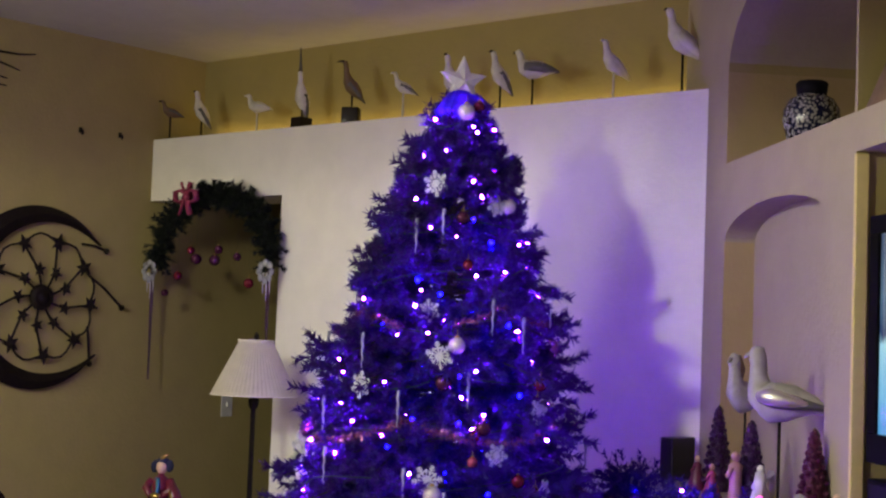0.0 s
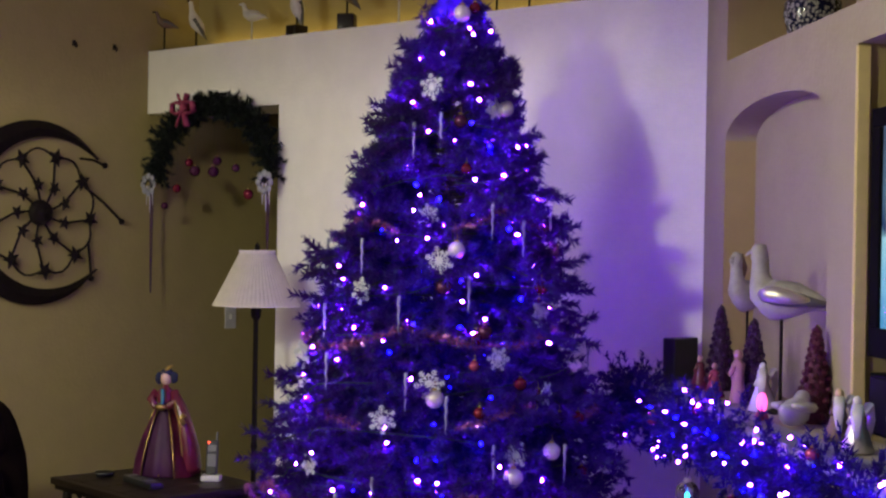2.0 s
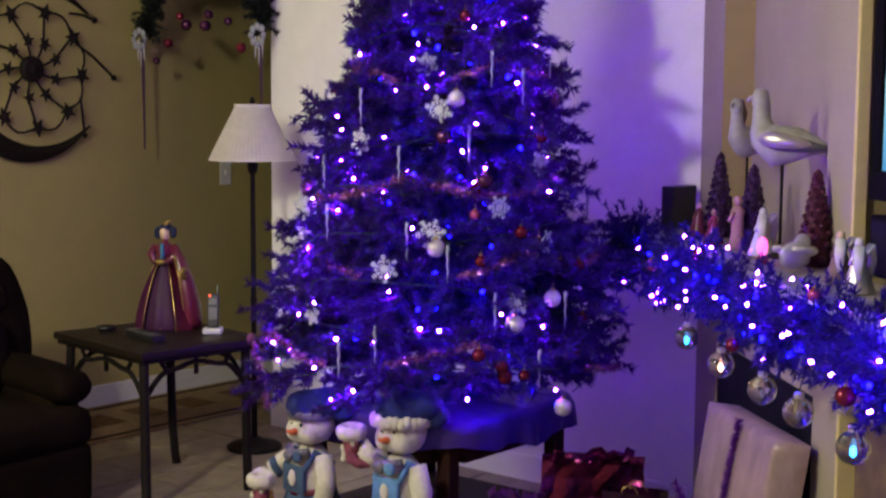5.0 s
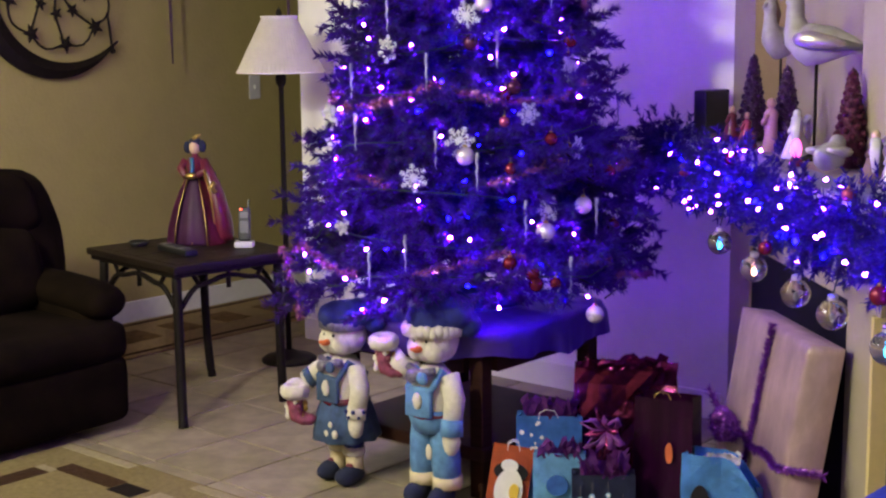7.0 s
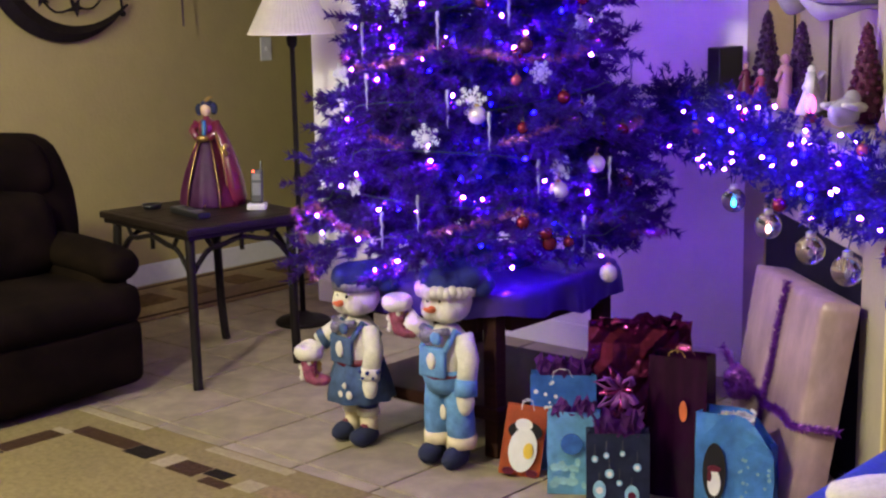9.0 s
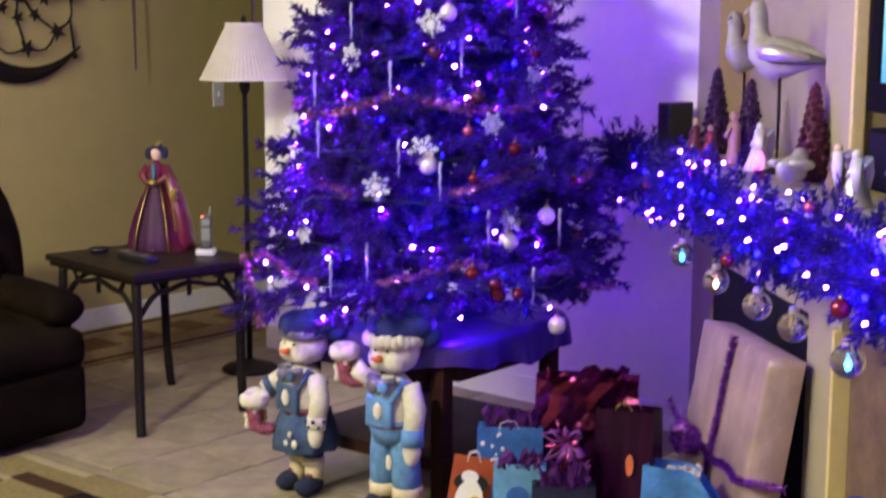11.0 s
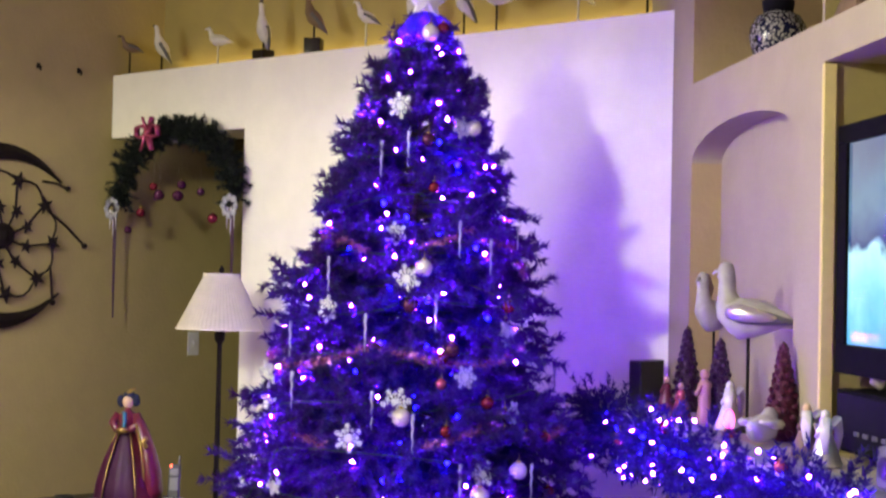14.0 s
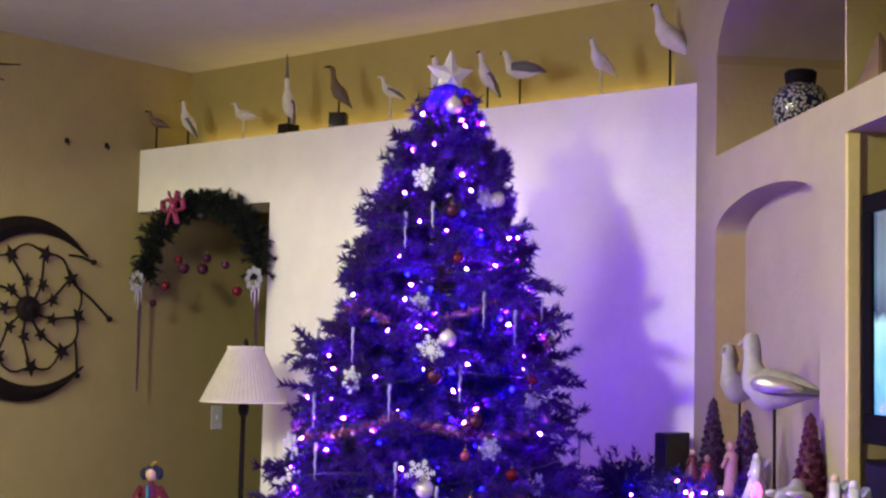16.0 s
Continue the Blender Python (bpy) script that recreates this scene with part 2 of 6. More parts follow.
def angled_wall():
    bm = bmesh.new()
    D = 0.55
    L, R, P, B = 0.235, 1.165, 1.333, 1.348     # jambs of the bays along the wall
    box(-0.30, L, 0, D, -0.012, ROOM, bm=bm)
    # left bay: dark opening, mantel band, shallow arched niche, deep arched niche
    box(L, R, 0, D, 0.65, 1.00, bm=bm)
    box(L, R, 0.10, 0.2, 1.00, 2.00, bm=bm)
    n = 28
    for i in range(n):
        a, b = (L + R) / 2 - (R - L) / 2 * math.cos(math.pi * i / n), (L + R) / 2 - (R - L) / 2 * math.cos(math.pi * (i + 1) / n)
        prism(bm, a, b, arch(a, L, R, 1.785, 0.10), 2.04, arch(b, L, R, 1.785, 0.10), 2.04, 0, 0.12)
    box(L, B, 0.12, D, 2.00, 2.04, bm=bm)
    box(R, B, 0, D, 0.65, 2.04, bm=bm)
    box(1.12, 1.30, 0, D, -0.012, 0.65, bm=bm)
    for i in range(n):
        a, b = (L + P) / 2 - (P - L) / 2 * math.cos(math.pi * i / n), (L + P) / 2 - (P - L) / 2 * math.cos(math.pi * (i + 1) / n)
        prism(bm, a, b, arch(a, L, P, 2.34, 0.27), ROOM, arch(b, L, P, 2.34, 0.27), ROOM, 0, D)
    # centre bay: fireplace below, recess for the screen above
    box(B, 2.95, 0, D, 0.72, 0.99, bm=bm)
    box(1.30, 2.95, 0.05, D, -0.012, 0.72, bm=bm)
    box(B, 2.95, 0.30, D, 0.99, 1.94, bm=bm)
    box(B, 2.95, 0, D, 1.94, 2.04, bm=bm)
    box(P, B, 0, D, 2.04, ROOM, bm=bm)
    box(2.50, 2.95, 0, D, 2.04, ROOM, bm=bm)
    box(B, 2.50, 0, D, 2.62, ROOM, bm=bm)
    box(2.95, 4.75, 0, D, -0.012, ROOM, bm=bm)
    box(0.2, 2.6, D, D + 0.1, -0.012, ROOM, bm=bm)
    bmesh.ops.remove_doubles(bm, verts=bm.verts[:], dist=0.0002)
    bm.normal_update()
    for f in bm.faces:      # jambs, deep backs and shelves are painted tan, the arched niche's jamb a lit tan
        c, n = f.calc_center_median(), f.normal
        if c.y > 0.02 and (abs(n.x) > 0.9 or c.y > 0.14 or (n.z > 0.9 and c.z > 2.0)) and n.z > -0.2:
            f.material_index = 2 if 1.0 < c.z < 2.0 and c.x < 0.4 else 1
    solid("wall_angled", bm, [M_BEIGE, M_TAN, M_TANLIT], "beige built-in wall with arched niches and a screen recess", "wall", RW, kind="structure")


angled_wall()

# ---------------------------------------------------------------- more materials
# lamp glow is put into these needles' colours: bluish base, violet let-through
M_NEEDLE = thin_leaf(surface("glow_tinted_needles", (0.016, 0.021, 0.026), 0.5, vary=0.5, grain=25, stain=6, bump=0, spec=0.3), (0.135, 0.014, 0.40), 0.46)
M_GARLAND = thin_leaf(surface("glow_tinted_garland", (0.013, 0.018, 0.026), 0.5, vary=0.5, grain=25, stain=6, bump=0, spec=0.3), (0.070, 0.011, 0.33), 0.44)
M_FIR = surface("green_fir_needles", (0.010, 0.0145, 0.0105), 0.6, vary=0.5, grain=25, stain=6, bump=0, spec=0.2)
M_BARK = surface("brown_stem", (0.05, 0.035, 0.02), 0.8)
M_FLAKE = surface("white_glitter", (0.48, 0.48, 0.50), 0.4, vary=0.2, grain=200, bump=0.6, bump_grain=300, spec=0.8)
M_RED = surface("red_glass_ball", (0.16, 0.010, 0.03), 0.2, metal=0.5, vary=0.1, bump=0)
M_PINK = surface("pink_glass_ball", (0.36, 0.06, 0.13), 0.22, metal=0.5, vary=0.1, bump=0)
M_PLUM = surface("plum_glass_ball", (0.075, 0.014, 0.055), 0.2, metal=0.5, vary=0.1, bump=0)
M_PEARL = surface("pearl_ball", (0.62, 0.56, 0.52), 0.25, metal=0.3, vary=0.1, bump=0)
M_SILVER = surface("silver", (0.82, 0.79, 0.68), 0.36, metal=0.9, vary=0.1, bump=0.05)
M_GOLD = surface("gold_trim", (0.42, 0.28, 0.08), 0.3, metal=0.8, vary=0.2, bump=0.1)
M_CLEAR = glassy("clear_glass", (0.98, 0.98, 1.0), 0.02, 1.4)
M_BULB = glow("violet_led", (0.20, 0.022, 1.0), 1900.0)
M_BULB_DIM = glow("dim_violet_led", (0.20, 0.022, 1.0), 560.0)
M_BULB_G = glow("garland_led", (0.17, 0.022, 1.0), 780.0)
# not of the string: extra blue lamps added to make needles glow
M_BLUEFILL = glow("blue_fill_glow", (0.0006, 0.0004, 1.0), 190.0)
M_WIRE = surface("dark_green_cable", (0.01, 0.03, 0.015), 0.5, bump=0)
M_BEAD = surface("pink_tinsel", (0.50, 0.17, 0.42), 0.20, metal=0.7, vary=0.3, grain=80, bump=0.3)
M_TULLE = surface("blue_satin", (0.050, 0.020, 0.19), 0.34, vary=0.2, grain=10, bump=0.25, bump_grain=18)
M_NET = thin_leaf(surface("blue_tulle", (0.06, 0.03, 0.42), 0.5, vary=0.2, grain=10, bump=0.25, bump_grain=18), (0.16, 0.05, 0.75), 0.5)
M_STARW = surface("star_white", (0.82, 0.80, 0.78), 0.4, vary=0.08, grain=60, bump=0.3)
M_WOOD_RED = surface("mahogany", (0.036, 0.013, 0.008), 0.6, vary=0.3, grain=12, stretch=(1, 1, 6), spec=0.15, bump=0.08)
M_FELT = surface("cream_plush", (0.58, 0.53, 0.42), 0.95, vary=0.12, grain=60, bump=0.8, bump_grain=140, sheen=0.4)
M_DENIM = surface("blue_denim", (0.045, 0.082, 0.17), 0.9, vary=0.3, grain=40, bump=0.6, bump_grain=220)
M_NAVY = surface("navy_felt", (0.012, 0.018, 0.13), 0.9, vary=0.3, bump=0.5)
M_ORANGE = surface("orange_felt", (0.60, 0.13, 0.04), 0.8, vary=0.15)
M_BLACK = surface("black_plastic", (0.012, 0.012, 0.014), 0.35, vary=0.2, bump=0.05)
M_PURPLE = surface("purple_satin", (0.055, 0.013, 0.050), 0.5, spec=0.2, vary=0.35, grain=12, bump=0.3, bump_grain=20)
M_CRIMSON = surface("crimson_satin", (0.13, 0.010, 0.030), 0.28, spec=0.6, vary=0.3, grain=12, bump=0.3, bump_grain=20)
M_TEAL = surface("teal_cloth", (0.03, 0.16, 0.25), 0.6, vary=0.2)
M_SKINNY = surface("porcelain", (0.62, 0.42, 0.28), 0.4, vary=0.05, bump=0)
M_GREYP = surface("silver_grey_plastic", (0.12, 0.12, 0.12), 0.35, vary=0.1, bump=0.05)
M_WHITEP = surface("white_plastic", (0.55, 0.54, 0.51), 0.35, vary=0.05, bump=0.02)
M_PLUME = surface("weathered_white_wood", (0.62, 0.59, 0.52), 0.65, vary=0.15, grain=20, bump=0.2)
M_GULL = surface("aged_white_paint", (0.37, 0.35, 0.31), 0.6, vary=0.2, grain=20, bump=0.2)
M_GREYF = surface("grey_painted_wood", (0.105, 0.10, 0.10), 0.6, vary=0.2, grain=20, bump=0.2)
M_BROWNF = surface("brown_carved_wood", (0.16, 0.10, 0.055), 0.6, vary=0.3, grain=15, bump=0.25)
M_GIFT = surface("champagne_wrapping", (0.42, 0.285, 0.25), 0.34, metal=0.12, vary=0.28, grain=9, stretch=(1.4, 1.4, 0.7), bump=0.35, bump_grain=9)
M_FOIL = surface("maroon_foil", (0.42, 0.06, 0.25), 0.16, metal=0.95, vary=0.6, grain=9, bump=1.0, bump_grain=26)
M_MAROON = surface("maroon_card", (0.040, 0.005, 0.034), 0.16, vary=0.4, grain=6, stretch=(3, 3, 0.4), bump=0.5, bump_grain=14)
M_SKYBLUE = surface("sky_blue_card", (0.22, 0.52, 0.76), 0.5, vary=0.25, grain=22, bump=0.15, bump_grain=20)
M_MIDBLUE = surface("mid_blue_card", (0.07, 0.23, 0.60), 0.5, vary=0.25, grain=18, bump=0.15, bump_grain=20)
M_NIGHT = surface("midnight_card", (0.035, 0.045, 0.09), 0.4, vary=0.3, bump=0.15)
M_PAPER = surface("white_card", (0.78, 0.75, 0.68), 0.6, vary=0.06, bump=0.05)
M_YELLOW = surface("yellow_card", (0.75, 0.50, 0.06), 0.6, vary=0.06, bump=0.05)
M_TISSUE = surface("purple_tissue", (0.15, 0.02, 0.20), 0.6, vary=0.3, bump=0.5, bump_grain=25)
M_RUG = surface("beige_rug_pile", (0.205, 0.16, 0.066), 0.95, vary=0.2, grain=60, stain=3, bump=0.9, bump_grain=260, spec=0.1)
M_RUG2 = surface("pale_rug_border", (0.30, 0.25, 0.14), 0.95, vary=0.16, grain=60, bump=0.9, bump_grain=260, spec=0.1)
M_RUGB = surface("brown_rug_patch", (0.050, 0.026, 0.012), 0.95, vary=0.3, grain=60, bump=0.9, bump_grain=260, spec=0.1)
M_RUGD = surface("dark_rug_patch", (0.012, 0.008, 0.006), 0.95, vary=0.2, grain=60, bump=0.9, bump_grain=260, spec=0.1)
M_RUGG = surface("ochre_rug_patch", (0.22, 0.145, 0.06), 0.95, vary=0.3, grain=60, bump=0.9, bump_grain=260)
M_SNOW = surface("cotton_snow", (0.40, 0.39, 0.38), 0.95, vary=0.06, bump=0.9, bump_grain=60)
M_BRASS = surface("brass", (0.62, 0.44, 0.14), 0.3, metal=0.9, vary=0.15, bump=0.05)
M_NEARBLACK = surface("near_black", (0.010, 0.009, 0.016), 0.6, vary=0.4, grain=8, bump=0.05, spec=0.08)
M_CRYSTAL = surface("frosted_crystal", (0.55, 0.53, 0.54), 0.2, vary=0.05, bump=0.2, spec=0.9)
M_ICICLE = surface("frosted_icicle", (0.30, 0.30, 0.34), 0.2, vary=0.1, bump=0.2, spec=0.8)
M_PINKFIG = surface("pink_porcelain", (0.36, 0.19, 0.17), 0.35, vary=0.1, bump=0.05)
M_GLITTERP = surface("purple_glitter", (0.042, 0.005, 0.060), 0.3, metal=0.4, vary=0.6, grain=160, bump=0.9, bump_grain=180)
M_GLITTERR = surface("magenta_glitter", (0.085, 0.006, 0.042), 0.3, metal=0.4, vary=0.6, grain=160, bump=0.9, bump_grain=180)
M_COBALT = surface("cobalt_cloth", (0.02, 0.05, 0.30), 0.7, vary=0.2, bump=0.3)


def paint(bm, idx):
    for f in bm.faces:
        f.material_index = idx
    return bm


def pieces(rows):
    """Joins (bmesh, material number) pairs into one bmesh."""
    out = bmesh.new()
    for b, i in rows:
        join(out, paint(b, i))
    return out


def needles(twigs, length, per_metre, width=0.0022, seed=1, spread=0.8):
    """Bottle-brush twigs: thin blades set all round each (start, end) line."""
    rng = np.random.default_rng(seed)
    V, F = [], []
    base = 0
    for p, q in twigs:
        p, q = np.array(p, float), np.array(q, float)
        a = q - p
        L = np.linalg.norm(a)
        if L < 1e-4:
            continue
        a /= L
        n = max(int(L * per_metre), 4)
        u = rng.random(n)
        pos = p + a * L * u[:, None]
        r = rng.normal(size=(n, 3))
        r -= (r @ a)[:, None] * a
        r /= np.linalg.norm(r, axis=1, keepdims=True) + 1e-9
        d = r * spread + a * (0.55 + 0.3 * rng.random((n, 1)))
        d /= np.linalg.norm(d, axis=1, keepdims=True)
        ln = length * (0.7 + 0.5 * rng.random((n, 1)))
        s = np.cross(d, rng.normal(size=(n, 3)))
        s /= np.linalg.norm(s, axis=1, keepdims=True) + 1e-9
        tri = np.stack([pos - s * width, pos + s * width, pos + d * ln], 1).reshape(-1, 3)
        V.append(tri)
        F.append(np.arange(base, base + 3 * n).reshape(-1, 3))
        base += 3 * n
    return np.concatenate(V), np.concatenate(F)


def needle_mesh(name, twigs, length, per_metre, mat, width=0.0022, seed=1, spread=0.8):
    V, F = needles(twigs, length, per_metre, width, seed, spread)
    me = bpy.data.meshes.new(name)
    me.from_pydata(V.tolist(), [], F.tolist())
    me.materials.append(mat)
    return me


# ---------------------------------------------------------------- the tree on its table
TREE = Vector((-2.798, 3.331, 0.0))
LEAN = Vector((0.048, 0.0, 0.0)) / 1.65     # the tree leans a little to one side


def tree_radius(z):
    return 0.565 * max((2.28 - z) / 1.68, 0.0) ** 0.73


def tree_point(angle, z, k=1.0):
    a = radians(angle)
    r = tree_radius(z) * k
    return Vector((r * math.cos(a), r * math.sin(a), z)) + LEAN * (z - 0.55)


def christmas_tree():
    rng = random.Random(5)
    t = thing("christmas_tree", "tall artificial fir tree dressed with violet lights", "Christmas tree", Matrix.Translation(TREE))
    part("trunk", tube([(0, 0, 0.50), (0.019, 0, 1.2), (0.047, 0, 2.18)], 0.028, 8, taper=lambda u: 1 - 0.8 * u), M_BARK, t)
    part("stand", lathe([(0.16, 0.499), (0.17, 0.52), (0.15, 0.545), (0.05, 0.56), (0.045, 0.66)], 20), M_NAVY, t, "round turning tree stand")
    twigs, limbs = [], bmesh.new()
    n = 300
    for i in range(n):
        u = (i + 0.5) / n
        z = 0.640 + 1.46 * u ** 1.12
        a = math.radians(137.508 * i + rng.uniform(-8, 8))
        slim = 1 - 0.32 * min(max((z - 1.65) / 0.45, 0), 1)
        R = tree_radius(z) * rng.choice((rng.uniform(0.74, 0.94), rng.uniform(0.92, 1.12))) * slim
        tip = Vector((R * math.cos(a), R * math.sin(a), z + rng.uniform(-0.05, 0.05) - 0.10 * R - 0.10 * max(0.9 - z, 0) + 0.06 * max(z - 1.5, 0)))
        root = Vector((0, 0, z - 0.02 + 0.12 * R - 0.10 * max(z - 1.7, 0)))
        root, tip = root + LEAN * (z - 0.55), tip + LEAN * (z - 0.55)
        mid = root.lerp(tip, 0.55) + Vector((0, 0, 0.03))
        tube([root, mid, tip], 0.006, 4, bm=limbs, taper=lambda v: 1 - 0.7 * v)
        out = (tip - root).normalized()
        side = out.cross(Vector((0, 0, 1))).normalized()
        twigs.append((mid, tip + out * 0.035 + Vector((0, 0, 0.022))))
        twigs.append((root.lerp(mid, 0.35), mid))
        steps = max(int(R / 0.085), 2)
        for j in range(1, steps + 1):
            v = j / (steps + 0.35)
            if v < 0.30:
                continue
            p = root.lerp(mid, v / 0.55) if v < 0.55 else mid.lerp(tip, (v - 0.55) / 0.45)
            ln = (0.19 - 0.085 * v) * rng.uniform(0.7, 1.25) * (0.50 + 0.65 * min(R / 0.5, 1)) * slim
            for sgn in (-1, 1):
                d = (out * 0.85 + side * sgn * rng.uniform(0.45, 0.95) + Vector((0, 0, rng.uniform(-0.50, 0.65)))).normalized()
                twigs.append((p, p + d * ln))
    for i in range(560):      # short inner sprays that close the heart of the tree
        z = 0.62 + 1.40 * ((i * 0.618) % 1.0)
        a = math.radians(137.508 * i * 1.31)
        R = tree_radius(z) * rng.uniform(0.15, 0.72)
        p = Vector((R * math.cos(a), R * math.sin(a), z)) + LEAN * (z - 0.55)
        for k in range(3):
            d = Vector((math.cos(a + rng.uniform(-1.3, 1.3)), math.sin(a + rng.uniform(-1.3, 1.3)), rng.uniform(-0.9, 0.9))).normalized()
            twigs.append((p, p + d * rng.uniform(0.09, 0.16) * min(1.0, 0.45 + R * 2.2)))
    for k in range(36):
        a = rng.uniform(0, 6.28)
        z = rng.uniform(1.93, 2.10)
        twigs.append(((0.045, 0, z - 0.04), (0.045 + 0.045 * math.cos(a), 0.045 * math.sin(a), z + 0.04)))
    part("limb_frame", limbs, M_BARK, t)
    # the violet of the crown is lamp glow held in its colour
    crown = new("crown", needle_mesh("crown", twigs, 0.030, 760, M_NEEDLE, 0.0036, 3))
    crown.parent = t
    tagged(crown, "dark fir needles with violet lamp glow in their colour")
    return t


christmas_tree()


def star_shape(r, inner, thick, points=5, puff=0.0):
    bm = bmesh.new()
    ring = []
    for i in range(points * 2):
        a = math.pi / 2 + math.pi * i / points
        k = r if i % 2 == 0 else inner
        ring.append((k * math.cos(a), k * math.sin(a)))
    f0 = [bm.verts.new((x, -thick, z)) for x, z in ring]
    f1 = [bm.verts.new((x, thick, z)) for x, z in ring]
    c0, c1 = bm.verts.new((0, -thick - puff, 0)), bm.verts.new((0, thick + puff, 0))
    n = len(ring)
    for i in range(n):
        j = (i + 1) % n
        bm.faces.new((f0[i], f0[j], c0))
        bm.faces.new((f1[j], f1[i], c1))
        bm.faces.new((f0[i], f1[i], f1[j], f0[j]))
    return bm


def tree_topper():
    t = thing("tree_topper", "white five-pointed star above gathered blue tulle", "tree topper", pose(TREE.x + 0.054, TREE.y, 2.240, 0, 0, 62))
    part("star", star_shape(0.080, 0.036, 0.007, puff=0.012), M_STARW, t, "white star")
    rng = random.Random(4)
    for i in range(9):
        a = i * 2 * math.pi / 9 + rng.uniform(-0.2, 0.2)
        w = 0.04
        bm = bmesh.new()
        rows = []
        for j in range(9):
            u = j / 8 * math.pi
            r = 0.02 + 0.068 * math.sin(u)
            z = -0.155 + 0.10 * (1 - math.cos(u)) / 2 * 1.1 + 0.012 * math.sin(3 * u + i)
            rows.append([bm.verts.new((r * math.cos(a + s * w / 0.05), r * math.sin(a + s * w / 0.05), z + rng.uniform(-.006, .006))) for s in (-0.55, 0, 0.55)])
        for p, q in zip(rows, rows[1:]):
            for k in range(2):
                bm.faces.new((p[k], p[k + 1], q[k + 1], q[k]))
        bmesh.ops.solidify(bm, geom=bm.faces[:], thickness=0.0015)
        part("tulle_loop", bm, M_NET, t, "loop of blue tulle", smooth=True)


tree_topper()

# strings of small lamps wound round the tree
BULB = bmesh.new()
join(BULB, ball((0, 0, 0), 0.0037, 8, 6, (1, 1, 1.35)))
BULB_ME = mesh_of("bulb", BULB, M_BULB, True)
DIM_ME = BULB_ME.copy()
FILL_ME = mesh_of("bulb", ball((0, 0, 0), 0.0055, 8, 6, (1, 1, 1.2)), M_BULB, True)
FILL_ME.materials[0] = M_BLUEFILL
GAR_ME = BULB_ME.copy()
GAR_ME.materials[0] = M_BULB_G
DIM_ME.materials[0] = M_BULB_DIM


def tree_lights():
    rng = random.Random(11)
    t = thing("string_lights", "string of violet lights wound round the fir tree", "string lights", Matrix.Translation(TREE))
    n = 150
    spots = []
    for i in range(n):
        u = (i + 0.5) / n
        z = 0.57 + 1.58 * (1 - math.sqrt(1 - u * 0.98)) + rng.uniform(-0.035, 0.035)
        spots.append((137.508 * i + rng.uniform(-14, 14), min(z, 2.14)))
    spots = [(a, z) for a, z in spots if not (z < 1.15 and -50 < (a + 180) % 360 - 180 < 95 and rng.random() < (0.9 if -5 < (a + 180) % 360 - 180 else 0.6))]
    spots = [(a, z) for a, z in spots if not (95 < a % 360 < 205 and rng.random() < 0.4)]
    spots += [(101.3 * k + rng.uniform(-10, 10), 1.38 + 0.72 * ((k * 0.618) % 1.0) ** 0.9) for k in range(30)]
    spots += [(-20 + 47 * k, 2.07 + 0.02 * (k % 4)) for k in range(8)]
    for i, (a, z) in enumerate(spots):
        b = new("bulb", BULB_ME if rng.random() < 0.6 else DIM_ME)
        b.parent = t
        b.matrix_basis = Matrix.Translation(tree_point(a, z, rng.uniform(0.86, 1.0) if i % 3 else rng.uniform(0.55, 0.8))) @ Euler((rng.uniform(0, 6), rng.uniform(0, 6), 0)).to_matrix().to_4x4()
    for k in range(7):
        b = new("bulb", DIM_ME)
        b.parent = t
        b.matrix_basis = Matrix.Translation((0.046 + 0.035 * math.cos(k * 0.9), 0.035 * math.sin(k * 0.9), 2.10 + 0.012 * (k % 4)))
    # added blue fill lamps inside the crown, beyond the string's own bulbs
    for i in range(160):
        u = (i + 0.5) / 160
        z = 0.56 + 1.56 * (1 - math.sqrt(1 - u * 0.98)) + rng.uniform(-0.03, 0.03)
        a = 137.508 * i * 1.7 + rng.uniform(-12, 12)
        if z < 1.05 and -10 < (a + 180) % 360 - 180 < 100:
            continue
        if math.cos(radians(a - 205)) > 0.25 and rng.random() < 0.75:      # few on the side towards the end table
            continue
        b = new("bulb", FILL_ME)
        b.parent = t
        b.matrix_basis = Matrix.Translation(tree_point(a, min(z, 2.13), rng.uniform(0.40, 0.86)))
    pts = []
    for i in range(420):
        u = i / 419
        z = 0.58 + 1.55 * u
        pts.append(tree_point(360 * 11 * u ** 0.85 + 12 * math.sin(i * 0.9), z + 0.02 * math.sin(i * 0.7), 0.90))
    part("cable", tube(pts, 0.0022, 4), M_WIRE, t, "dark green cable")


tree_lights()


